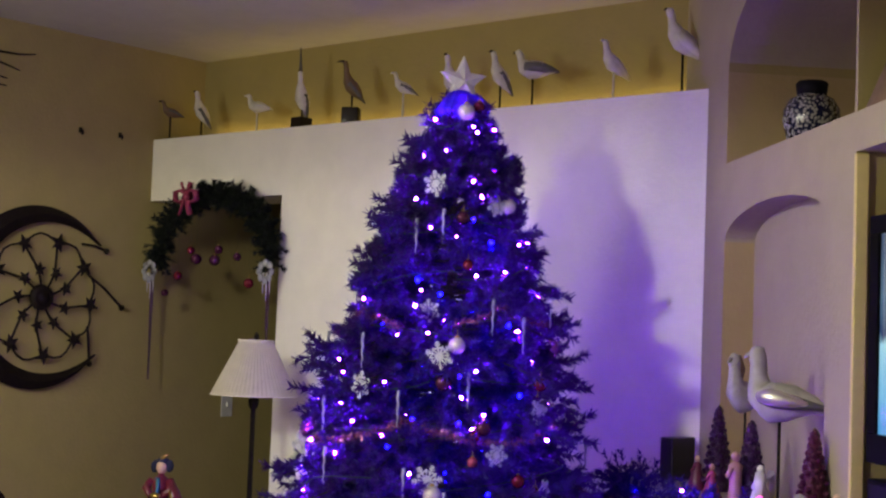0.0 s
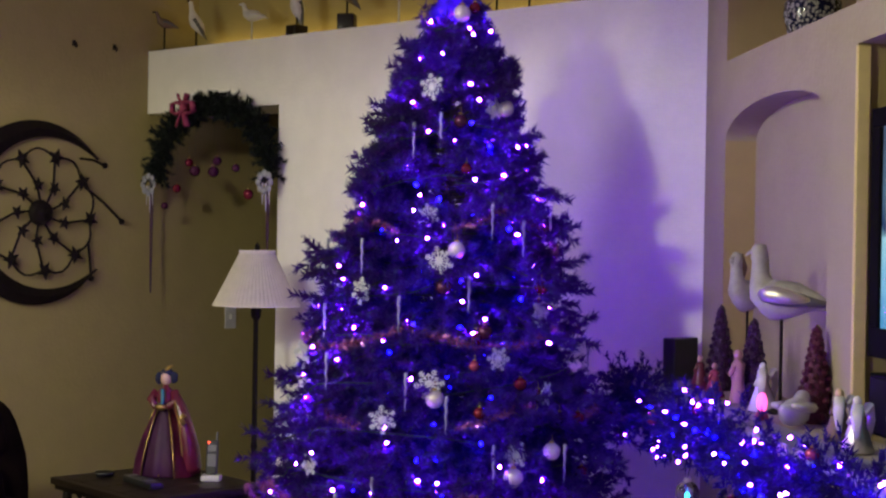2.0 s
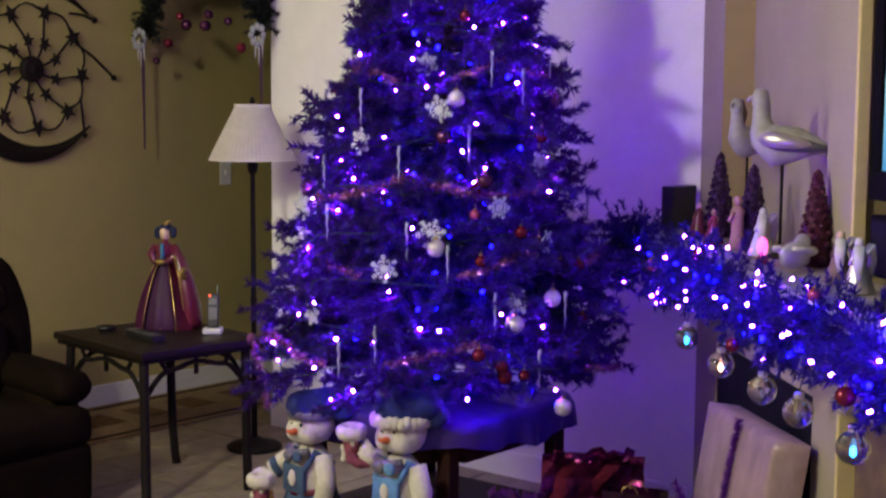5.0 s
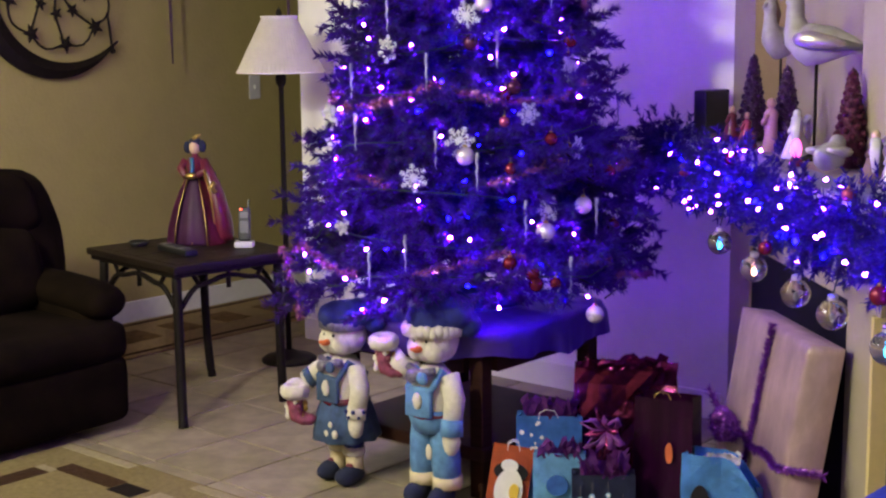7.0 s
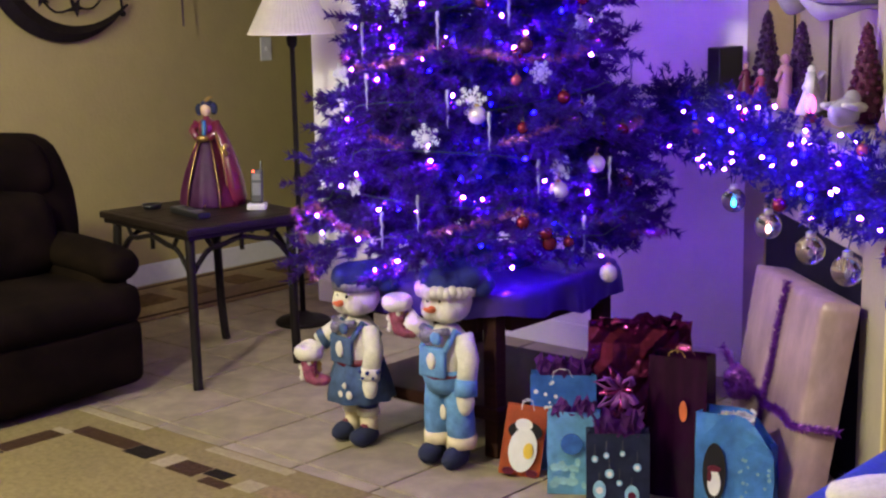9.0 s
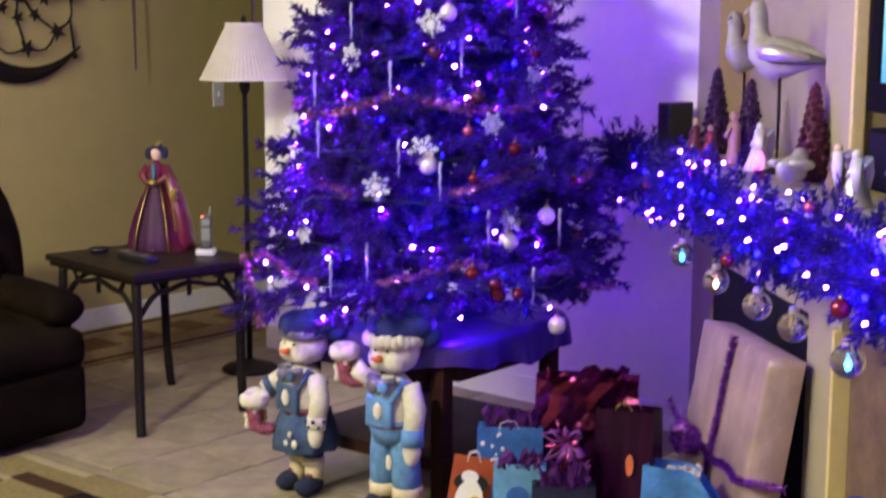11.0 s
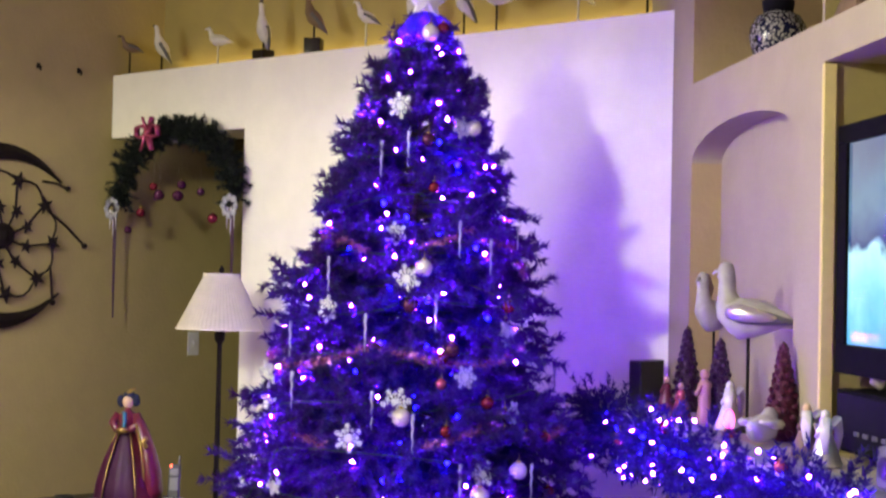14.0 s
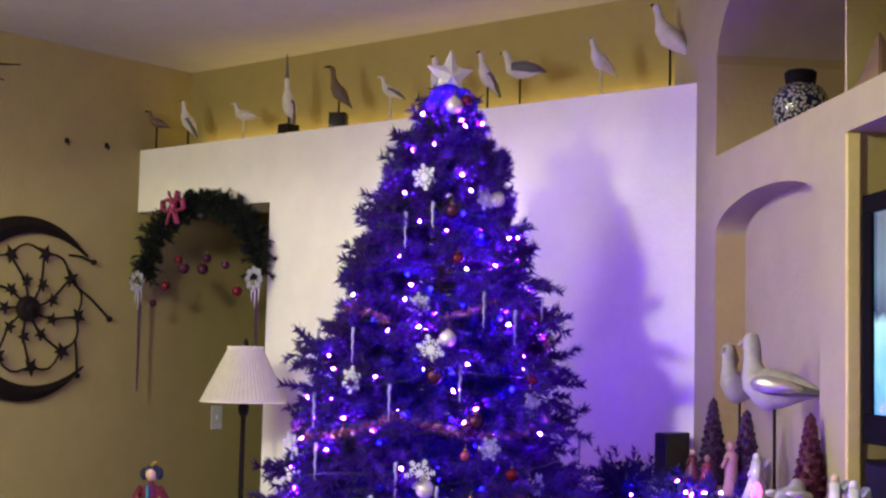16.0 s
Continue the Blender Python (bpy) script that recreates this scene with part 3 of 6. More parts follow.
def tinsel():
    rng = random.Random(8)
    t = thing("tinsel_garland", "pink tinsel garland draped round the fir tree", "garland", Matrix.Translation(TREE))
    for strand, (z0, turn) in enumerate(((0.66, 0), (0.92, 100), (1.18, 215), (1.45, 20))):
        pts = []
        for i in range(150):
            u = i / 149
            pts.append(tree_point(turn + 360 * u, z0 + 0.10 * u - 0.060 * abs(math.sin(u * 3.1416 * 4.5)) + rng.uniform(-0.006, 0.006), 0.99 + rng.uniform(-0.03, 0.02)))
        runs = [s for i, s in enumerate(zip(pts, pts[1:])) if noise.noise(Vector((i * 0.09, strand * 7.3, 0))) > -0.12]
        V, F = needles(runs, 0.022, 1100, 0.0021, 20 + strand, 1.0)
        me = bpy.data.meshes.new("strand")
        me.from_pydata(V.tolist(), [], F.tolist())
        me.materials.append(M_BEAD)
        ob = new("strand", me)
        ob.parent = t

    # loose end hanging from the lowest branch
    pts = [Vector((-0.43 + 0.045 * u, -0.40 + 0.045 * u, 0.69 - 0.20 * u + 0.03 * math.sin(5 * u))) for u in [i / 14 for i in range(15)]]
    V, F = needles(list(zip(pts, pts[1:])), 0.026, 1500, 0.0022, 29, 1.0)
    me = bpy.data.meshes.new("strand")
    me.from_pydata(V.tolist(), [], F.tolist())
    me.materials.append(M_BEAD)
    new("strand", me).parent = t


tinsel()


def flake_mesh():
    bm = bmesh.new()
    for i in range(12):
        m = Matrix.Rotation(math.pi / 6 * i, 4, "Y")
        long = i % 2 == 0
        join(bm, box(-0.0022, 0.0022, -0.002, 0.002, 0, 0.048 if long else 0.036), m)
        for z, l in ((0.022, 0.010), (0.032, 0.012), (0.041, 0.009)) if long else ((0.026, 0.008),):
            for s in (-1, 1):
                join(bm, box(-0.0019, 0.0019, -0.0016, 0.0016, 0, l), m @ Matrix.Translation((0, 0, z)) @ Matrix.Rotation(s * 0.95, 4, "Y"))
    join(bm, lathe([(0.0, -0.003), (0.013, -0.002), (0.013, 0.002), (0, 0.003)], 6), Matrix.Rotation(math.pi / 2, 4, "X"))
    return mesh_of("snowflake_ornament", bm, M_FLAKE)


FLAKE = flake_mesh()


def outward(angle, z, k=1.03):
    """A pose on the tree's outside whose -y looks outwards."""
    p = TREE + tree_point(angle, z, k)
    return Matrix.Translation(p) @ Matrix.Rotation(radians(angle + 90), 4, "Z")


FLAKES = ((-60, 1.52), (-53, 1.39), (-7, 1.24), (-29, 1.12), (-54, 1.05), (-69, 0.95), (-94, 0.81), (-25, 0.86),
          (-68, 1.90), (-15, 1.84), (-88, 1.30), (-10, 1.02), (20, 1.5), (-120, 1.1), (60, 1.2), (140, 1.3), (-150, 0.9), (100, 0.8))
rng = random.Random(2)
for a, z in FLAKES:
    m = outward(a, z, 1.02) @ Matrix.Rotation(rng.uniform(-0.35, 0.35), 4, "Z") @ Matrix.Rotation(rng.uniform(0, 1), 4, "Y") @ Matrix.Scale(rng.uniform(0.68, 0.98), 4)
    ob = new("snowflake_ornament", FLAKE)
    ob.matrix_basis = m
    tagged(ob, "white glitter snowflake hanging on the fir tree", "ornament", "ornaments on the tree")


def icicle_mesh():
    pts = [(0.0015 * math.sin(i * 1.9), 0.0015 * math.cos(i * 1.9), -0.105 * i / 10) for i in range(11)]
    return mesh_of("icicle_ornament", tube(pts, 0.0055, 6, taper=lambda u: 1 - 0.75 * u), M_ICICLE, True)


ICICLE = icicle_mesh()
for a, z in ((-92, 1.40), (-96, 1.07), (-62, 1.03), (-69, 0.75), (-33, 0.84), (-7, 0.83), (-27, 1.51), (-68, 1.24), (-48, 0.97),
             (-75, 1.74), (-57, 1.77), (-10, 1.46), (-106, 1.21), (-80, 0.70), (-40, 1.30), (-20, 0.68), (40, 1.1), (170, 1.2), (-140, 1.4)):
    ob = new("icicle_ornament", ICICLE)
    ob.matrix_basis = Matrix.Translation(TREE + tree_point(a, z, 1.03) + Vector((0, 0, 0.05)))
    tagged(ob, "clear icicle hanging on the fir tree", "ornament", "ornaments on the tree")


def ball_mesh(mat, r):
    bm = pieces([(ball((0, 0, 0), r, 16, 10), 0), (lathe([(r * 0.28, r * 0.93), (r * 0.28, r * 1.15), (r * 0.1, r * 1.2)], 8), 1),
                 (tube([(0, 0, r * 1.15), (0.002, 0, r * 1.6), (0, 0, r * 1.9)], 0.0012, 4), 1)])
    return mesh_of("ball_ornament", bm, [mat, M_GOLD], True)


BALLS = {"red": ball_mesh(M_RED, 0.019), "pink": ball_mesh(M_PINK, 0.017), "pearl": ball_mesh(M_PEARL, 0.026), "plum": ball_mesh(M_PLUM, 0.022)}


def hang_ball(kind, place, where, scale=1.0):
    ob = new("ball_ornament", BALLS[kind])
    ob.matrix_basis = Matrix.Translation(place) @ Matrix.Scale(scale, 4)
    word = {"red": "shiny red", "pink": "shiny pink", "pearl": "pearl white", "plum": "dark plum"}[kind]
    tagged(ob, f"{word} glass ball hanging {where}", "ornament", "ball ornaments")


rng = random.Random(21)
for i in range(46):
    a = 137.508 * i * 1.3 + rng.uniform(-20, 20)
    z = rng.uniform(0.62, 2.0) if i % 3 else rng.uniform(0.6, 1.2)
    hang_ball(rng.choice(("red", "red", "pink", "pearl", "red", "plum")), TREE + tree_point(a, z, 1.0), "on the fir tree", rng.uniform(0.85, 1.15))
for a, z, k in ((-40, 2.13, "pearl"), (-15, 2.15, "red"), (-52, 1.01, "pearl"), (-12, 0.56, "pearl")):
    hang_ball(k, TREE + tree_point(a, z, 1.15 if z > 2 else 1.0), "on the fir tree")


def tree_table():
    t = thing("side_table", "square mahogany side table with rounded corners under the fir tree", "table", pose(TREE.x, TREE.y, 0))
    h = 0.33
    bm = box(-h, h, -h, h, 0.46, 0.49)
    bmesh.ops.bevel(bm, geom=[e for e in bm.edges if abs(e.verts[0].co.z - e.verts[1].co.z) > 0.01], offset=0.09, segments=6, affect="EDGES")
    part("tabletop", bm, M_WOOD_RED, t)
    bm = box(-h + 0.03, h - 0.03, -h + 0.03, h - 0.03, 0.375, 0.46)
    bmesh.ops.bevel(bm, geom=[e for e in bm.edges if abs(e.verts[0].co.z - e.verts[1].co.z) > 0.01], offset=0.07, segments=5, affect="EDGES")
    part("apron", bm, M_WOOD_RED, t)
    part("shelf", box(-h + 0.03, h - 0.03, -h + 0.03, h - 0.03, 0.115, 0.155, 0.008), M_WOOD_RED, t)
    for x in (-1, 1):
        for y in (-1, 1):
            part("leg", box(x * 0.265 - 0.024, x * 0.265 + 0.024, y * 0.265 - 0.024, y * 0.265 + 0.024, 0.0, 0.459, 0.006), M_WOOD_RED, t)


tree_table()


def tree_skirt():
    """Satin laid loosely over the table under the stand, its edge hanging over the apron."""
    bm = bmesh.new()
    n, flat, drop = 96, 8, 6
    rows = []
    for j in range(flat + drop + 1):
        row = []
        for i in range(n):
            a = 2 * math.pi * i / n
            c, q = math.cos(a), math.sin(a)
            sq = 1.0 / (abs(c) ** 5 + abs(q) ** 5) ** 0.2
            fold = math.sin(a * 9 + 0.4) + 0.6 * math.sin(a * 17 + 1.0) + 0.5 * math.sin(a * 29)
            if j <= flat:
                u = j / flat
                r = 0.17 + 0.172 * u
                k = r * (1 + (sq - 1) * u)
                z = 0.498 + 0.009 * u * max(fold, 0.0) * (1.2 - u) + 0.012 * (1 - u)
            else:
                u = (j - flat) / drop
                k = (0.342 + 0.010 * min(u * 3, 1.0)) * sq + 0.010 * fold * u
                z = 0.496 - (0.085 + 0.018 * math.sin(a * 3 + 1) + 0.008 * math.sin(a * 11)) * u ** 1.2
            row.append(bm.verts.new((k * c, k * q, z)))
        rows.append(row)
    for p, q in zip(rows, rows[1:]):
        for i in range(n):
            bm.faces.new((p[i], p[(i + 1) % n], q[(i + 1) % n], q[i]))
    solid("tree_skirt", bm, M_TULLE, "blue satin cloth spread over the side table", "tree skirt", pose(TREE.x, TREE.y, 0.0), smooth=True)


tree_skirt()


def plush(name, label, m, skirt):
    """A standing plush snow figure, one mesh."""
    hz = 0.430
    rows = [(ball((0, 0, hz), 0.068, 18, 12, (1.14, 1.05, 0.82)), 0), (ball((-0.03, -0.035, hz - 0.012), 0.036, 12, 8), 0), (ball((0.03, -0.035, hz - 0.012), 0.036, 12, 8), 0)]
    # slouching cap: a low crown with a soft bag sagging to one side
    cap = [(0.070, hz + 0.030), (0.080, hz + 0.038), (0.084, hz + 0.058), (0.076, hz + 0.082), (0.046, hz + 0.098), (0, hz + 0.102)]
    rows += [(lathe(cap, 24, ripple=lambda a, z: 1 + 0.04 * math.sin(5 * a + 20 * z) + 0.02 * math.sin(11 * a)), 2)]
    rows += [(ball((0.042, 0.028, hz + 0.068), 0.060, 16, 10, (1.25, 1.15, 0.66)), 2), (ball((0.088, 0.055, hz + 0.044), 0.034, 12, 8, (1.2, 1.2, 0.9)), 2)]
    band = 6 if skirt else 0
    rows += [(lathe([(0.072, hz + 0.022), (0.082, hz + 0.027), (0.083, hz + 0.046), (0.076, hz + 0.052)], 26, ripple=lambda a, z: 1 + 0.025 * math.sin(9 * a)), band)]
    if not skirt:      # fluffy cap edge
        for i in range(28):
            a = i * 0.2244
            rows += [(ball((0.080 * math.cos(a), 0.080 * math.sin(a), hz + 0.036 + 0.003 * math.sin(i * 2.3)), 0.0165, 8, 6, (1, 1, 1.05)), 0)]
    rows += [(tube([(0, -0.064, hz - 0.008), (-0.006, -0.080, hz - 0.010), (-0.012, -0.094, hz - 0.006)], 0.0145, 8, taper=lambda u: 1 - 0.7 * u, flat=0.75), 3)]
    for x in (-0.020, 0.024):
        rows += [(ball((x, -0.066, hz + 0.012), 0.0058, 8, 6), 4)]
    rows += [(lathe([(0.05, 0.215), (0.072, 0.245), (0.074, 0.295), (0.060, 0.340), (0.036, 0.368)], 18), 0)]     # trunk
    rows += [(box(-0.050, 0.050, -0.083, -0.064, 0.245, 0.325, 0.008), 1)]                                            # bib
    for x in (-0.045, 0.045):
        rows += [(tube([(x, -0.074, 0.315), (x * 1.1, -0.03, 0.360), (x, 0.05, 0.315)], 0.010, 6), 1)]
    rows += [(tube([(-0.05, -0.058, 0.368), (0, -0.075, 0.360), (0.05, -0.058, 0.368)], 0.012, 6), 6),
             (ball((-0.020, -0.082, 0.350), 0.018, 8, 6, (1.25, 0.6, 0.95)), 6), (ball((0.020, -0.082, 0.350), 0.018, 8, 6, (1.25, 0.6, 0.95)), 1)]
    rows += [(lathe([(0.077, 0.238), (0.081, 0.246), (0.077, 0.258)], 18), 5), (ball((0, -0.084, 0.290), 0.019, 8, 6, (0.9, 0.35, 1.2)), 0)]
    if skirt:
        rows += [(lathe([(0.076, 0.250), (0.092, 0.20), (0.110, 0.135), (0.104, 0.133), (0.07, 0.2)], 34, ripple=lambda a, z: 1 + 0.06 * math.sin(9 * a) + 0.02 * math.sin(17 * a)), 1)]
        for x in (-0.036, 0.036):
            rows += [(tube([(x, 0, 0.17), (x, 0, 0.100)], 0.034, 10), 2), (tube([(x, 0, 0.112), (x, 0, 0.090)], 0.039, 10), 0), (tube([(x, 0, 0.095), (x, 0, 0.035)], 0.031, 10), 7)]
        for dx, dz in ((-0.015, 0), (0.015, 0), (0, 0.024)):
            rows += [(ball((0.034 + dx, -0.097 + 0.3 * dx, 0.165 + dz), 0.012, 8, 6, (1, 0.5, 1)), 0)]
    else:
        rows += [(lathe([(0.066, 0.20), (0.080, 0.235), (0.078, 0.262)], 18), 1)]
        for x in (-0.038, 0.038):
            rows += [(tube([(x * 0.9, 0, 0.240), (x * 1.05, -0.006, 0.17), (x * 1.15, -0.004, 0.12), (x * 1.2, 0, 0.070)], 0.045, 12, taper=lambda u: 1 - 0.08 * u), 1),
                     (tube([(x * 1.2, 0, 0.084), (x * 1.2, 0, 0.052)], 0.046, 12), 7)]
        rows += [(ball((0.012, -0.044, 0.150), 0.014, 8, 6, (0.9, 0.5, 1.5)), 0)]
    for x in (-0.040, 0.040):                                                                                      # shoes
        rows += [(ball((x * 1.15, -0.030, 0.030), 0.030, 12, 8, (1.1, 1.9, 1.0)), 8), (ball((x * 1.15, -0.028, 0.056), 0.016, 8, 6, (1, 0.8, 0.6)), 5)]
    rows += [(tube([(0.060, -0.005, 0.345), (0.092, -0.018, 0.29), (0.094, -0.034, 0.235)], 0.031, 10), 0), (ball((0.094, -0.040, 0.190), 0.029, 10, 8, (1, 0.9, 1.3)), 0),
             (tube([(0.094, -0.034, 0.240), (0.094, -0.037, 0.206)], 0.0325, 12), 0)]
    if skirt:
        rows += [(tube([(-0.062, -0.005, 0.345), (-0.11, -0.03, 0.310), (-0.135, -0.055, 0.285)], 0.029, 10), 0), (ball((-0.160, -0.080, 0.262), 0.034, 10, 8, (1.2, 1.1, 0.9)), 0),
                 (tube([(-0.116, -0.036, 0.303), (-0.130, -0.050, 0.290)], 0.0325, 10), 1)]
    else:
        rows += [(tube([(-0.062, -0.005, 0.345), (-0.100, -0.03, 0.36), (-0.118, -0.05, 0.385)], 0.027, 10), 0),
                 (tube([(0.094, -0.034, 0.246), (0.094, -0.038, 0.204)], 0.0345, 12), 1)]
    for j, z in enumerate((0.232, 0.216) if skirt else ()):
        for i in range(6):
            a = i * 1.047 + j * 0.52
            rows += [(ball((0.094 + 0.034 * math.cos(a), -0.036 + 0.034 * math.sin(a), z), 0.0068, 6, 4, (1, 1, 0.8)), 2)]
    bm = pieces(rows)
    bmesh.ops.recalc_face_normals(bm, faces=bm.faces)
    bm.normal_update()
    off = Vector((3.1, 0.7, 1.9)) if skirt else Vector((0, 0, 0))
    for v in bm.verts:
        q = v.co + off
        v.co += v.normal * (0.0045 * noise.noise(q * 24) + 0.0022 * noise.noise(q * 70))
    return solid(name, bm, [M_FELT, M_DENIM if skirt else M_DENIML, M_NAVY, M_ORANGE, M_BLACK, M_CRIMSON, M_BANDG, M_SOCK, M_SHOE], label, "plush toy", m, smooth=True)


M_DENIML = surface("light_blue_denim", (0.115, 0.26, 0.50), 0.9, vary=0.3, grain=30, bump=0.6, bump_grain=220)
M_BANDG = surface("grey_sequin_band", (0.20, 0.18, 0.24), 0.35, metal=0.3, vary=0.5, grain=120, bump=0.7, bump_grain=160)
M_SHOE = surface("dark_navy_felt", (0.010, 0.014, 0.045), 0.9, vary=0.3, bump=0.5)
M_SOCK = surface("cream_cotton", (0.62, 0.52, 0.33), 0.95, vary=0.15, bump=0.5)
plush("plush_snowman", "plush snow figure in a denim skirt and dark blue cap", pose(-2.945, 2.925, 0, 0, 0, -4) @ Matrix.Diagonal((0.93, 0.93, 1.05, 1)), True)
plush("plush_snowman", "plush snow figure in light denim overalls and blue cap", pose(-2.600, 2.940, 0, 0, 0, 2) @ Matrix.Diagonal((0.95, 0.95, 1.115, 1)), False)


M_MITT = surface("rose_patterned_cloth", (0.26, 0.055, 0.10), 0.6, vary=0.6, grain=45, bump=0.4)


def stocking(m, label):
    """A little stocking: a fluffy rolled cuff, a short leg and a foot that points along local x."""
    t = thing("plush_stocking", label, "Christmas stocking", m)
    rng = random.Random(9)
    bm = lathe([(0.022, -0.012), (0.036, -0.014), (0.043, 0.002), (0.041, 0.020), (0.032, 0.028), (0.024, 0.020), (0.020, 0.004)], 22, ripple=lambda a, z: 1 + 0.05 * math.sin(6 * a) + 0.03 * math.sin(13 * a + 60 * z))
    part("cuff", bm, M_FELT, t, "fluffy white cuff", smooth=True)
    bm = tube([(0, 0, 0.0), (-0.002, 0, -0.025), (-0.002, 0, -0.050), (0.006, 0, -0.070), (0.026, 0, -0.080), (0.048, 0, -0.080), (0.062, 0, -0.076)], 0.030, 14,
              taper=lambda u: (0.95, 1.0, 1.02, 1.0, 0.85, 0.72, 0.35)[min(int(u * 6 + 0.5), 6)], flat=0.8)
    leg = part("leg", bm, M_MITT, t, "crimson patterned cloth", smooth=True)
    for i in range(11):
        a, z = rng.uniform(-2.4, 0.4), -0.016 - 0.0052 * i
        part("patch", ball((0.030 * math.cos(a), 0.025 * math.sin(a), z), 0.0085, 8, 6, (1, 0.7, 1.2)), (M_GOLD, M_FELT, M_CRIMSON)[i % 3], leg, smooth=True)


stocking(pose(-3.055, 2.822, 0.278, 0, 0, 30), "crimson stocking with white cuff held by a plush figure")
stocking(pose(-2.738, 2.880, 0.464, 0, 0, 30), "crimson stocking with white cuff beside a plush figure")

# ---------------------------------------------------------------- left side: chair, table, lamp


def soft_box(x0, x1, y0, y1, z0, z1, r, bulge=0.0):
    """A padded block with round edges and slightly swollen faces."""
    bm = box(x0, x1, y0, y1, z0, z1, min(r, (x1 - x0) * 0.45, (y1 - y0) * 0.45, (z1 - z0) * 0.45), 4)
    c = Vector(((x0 + x1) / 2, (y0 + y1) / 2, (z0 + z1) / 2))
    h = Vector(((x1 - x0) / 2, (y1 - y0) / 2, (z1 - z0) / 2))
    if bulge:
        bmesh.ops.subdivide_edges(bm, edges=[e for e in bm.edges if e.calc_length() > 0.12], cuts=4, use_grid_fill=True)
        for v in bm.verts:
            u = Vector(((v.co.x - c.x) / h.x, (v.co.y - c.y) / h.y, (v.co.z - c.z) / h.z))
            k = [(1 - min(abs(u[(i + 1) % 3]), 1) ** 2) * (1 - min(abs(u[(i + 2) % 3]), 1) ** 2) for i in range(3)]
            wob = 0.004 * noise.noise(v.co * 9)
            for i in range(3):
                v.co[i] += u[i] * bulge * k[i] + wob
    return bm


def recliner():
    t = thing("recliner", "dark brown microfibre recliner armchair", "armchair", pose(0, 0, 0))
    part("base", soft_box(-4.75, -3.98, 2.06, 2.80, 0.03, 0.30, 0.04), M_SUEDE, t, smooth=True)
    part("footrest", soft_box(-4.02, -3.90, 2.03, 2.845, 0.035, 0.265, 0.05, 0.012), M_SUEDE, t, smooth=True)
    part("seat", soft_box(-4.60, -3.89, 2.04, 2.85, 0.25, 0.385, 0.06, 0.02), M_SUEDE, t, smooth=True)
    for y in (2.00, 2.715):
        arm = part("arm", soft_box(-4.66, -3.985, y + 0.015, y + 0.145, 0.22, 0.46, 0.05, 0.010), M_SUEDE, t, smooth=True)
        pts = [Vector((-4.60, y + 0.085, 0.455)), Vector((-4.42, y + 0.085, 0.463)), Vector((-4.24, y + 0.085, 0.462)), Vector((-4.08, y + 0.085, 0.455)),
               Vector((-3.975, y + 0.085, 0.445)), Vector((-3.945, y + 0.085, 0.440)), Vector((-3.925, y + 0.085, 0.436))]
        roll = tube(pts, 0.088, 18, taper=lambda u: (0.8, 1.0, 1.02, 1.0, 0.97, 0.82, 0.45)[min(int(u * 6 + 0.5), 6)], flat=0.72)
        part("arm_roll", roll, M_SUEDE, arm, "padded rolled arm top", smooth=True)
    bm = soft_box(-0.11, 0.11, -0.42, 0.44, 0.0, 0.50, 0.10, 0.03)
    join(bm, soft_box(-0.02, 0.15, -0.34, 0.34, 0.27, 0.49, 0.07, 0.03))
    for v in bm.verts:
        if v.co.z > 0.25:
            v.co.y *= 1 - 0.55 * (v.co.z - 0.25) ** 2 * 4
    part("backrest", bm, M_SUEDE, t, smooth=True, m=pose(-4.46, 2.515, 0.36, 0, -11, 0))
    part("lumbar_cushion", soft_box(-0.05, 0.08, -0.29, 0.29, 0.0, 0.27, 0.06, 0.03), M_SUEDE, t, smooth=True, m=pose(-4.31, 2.47, 0.40, 0, -12, 0))


recliner()


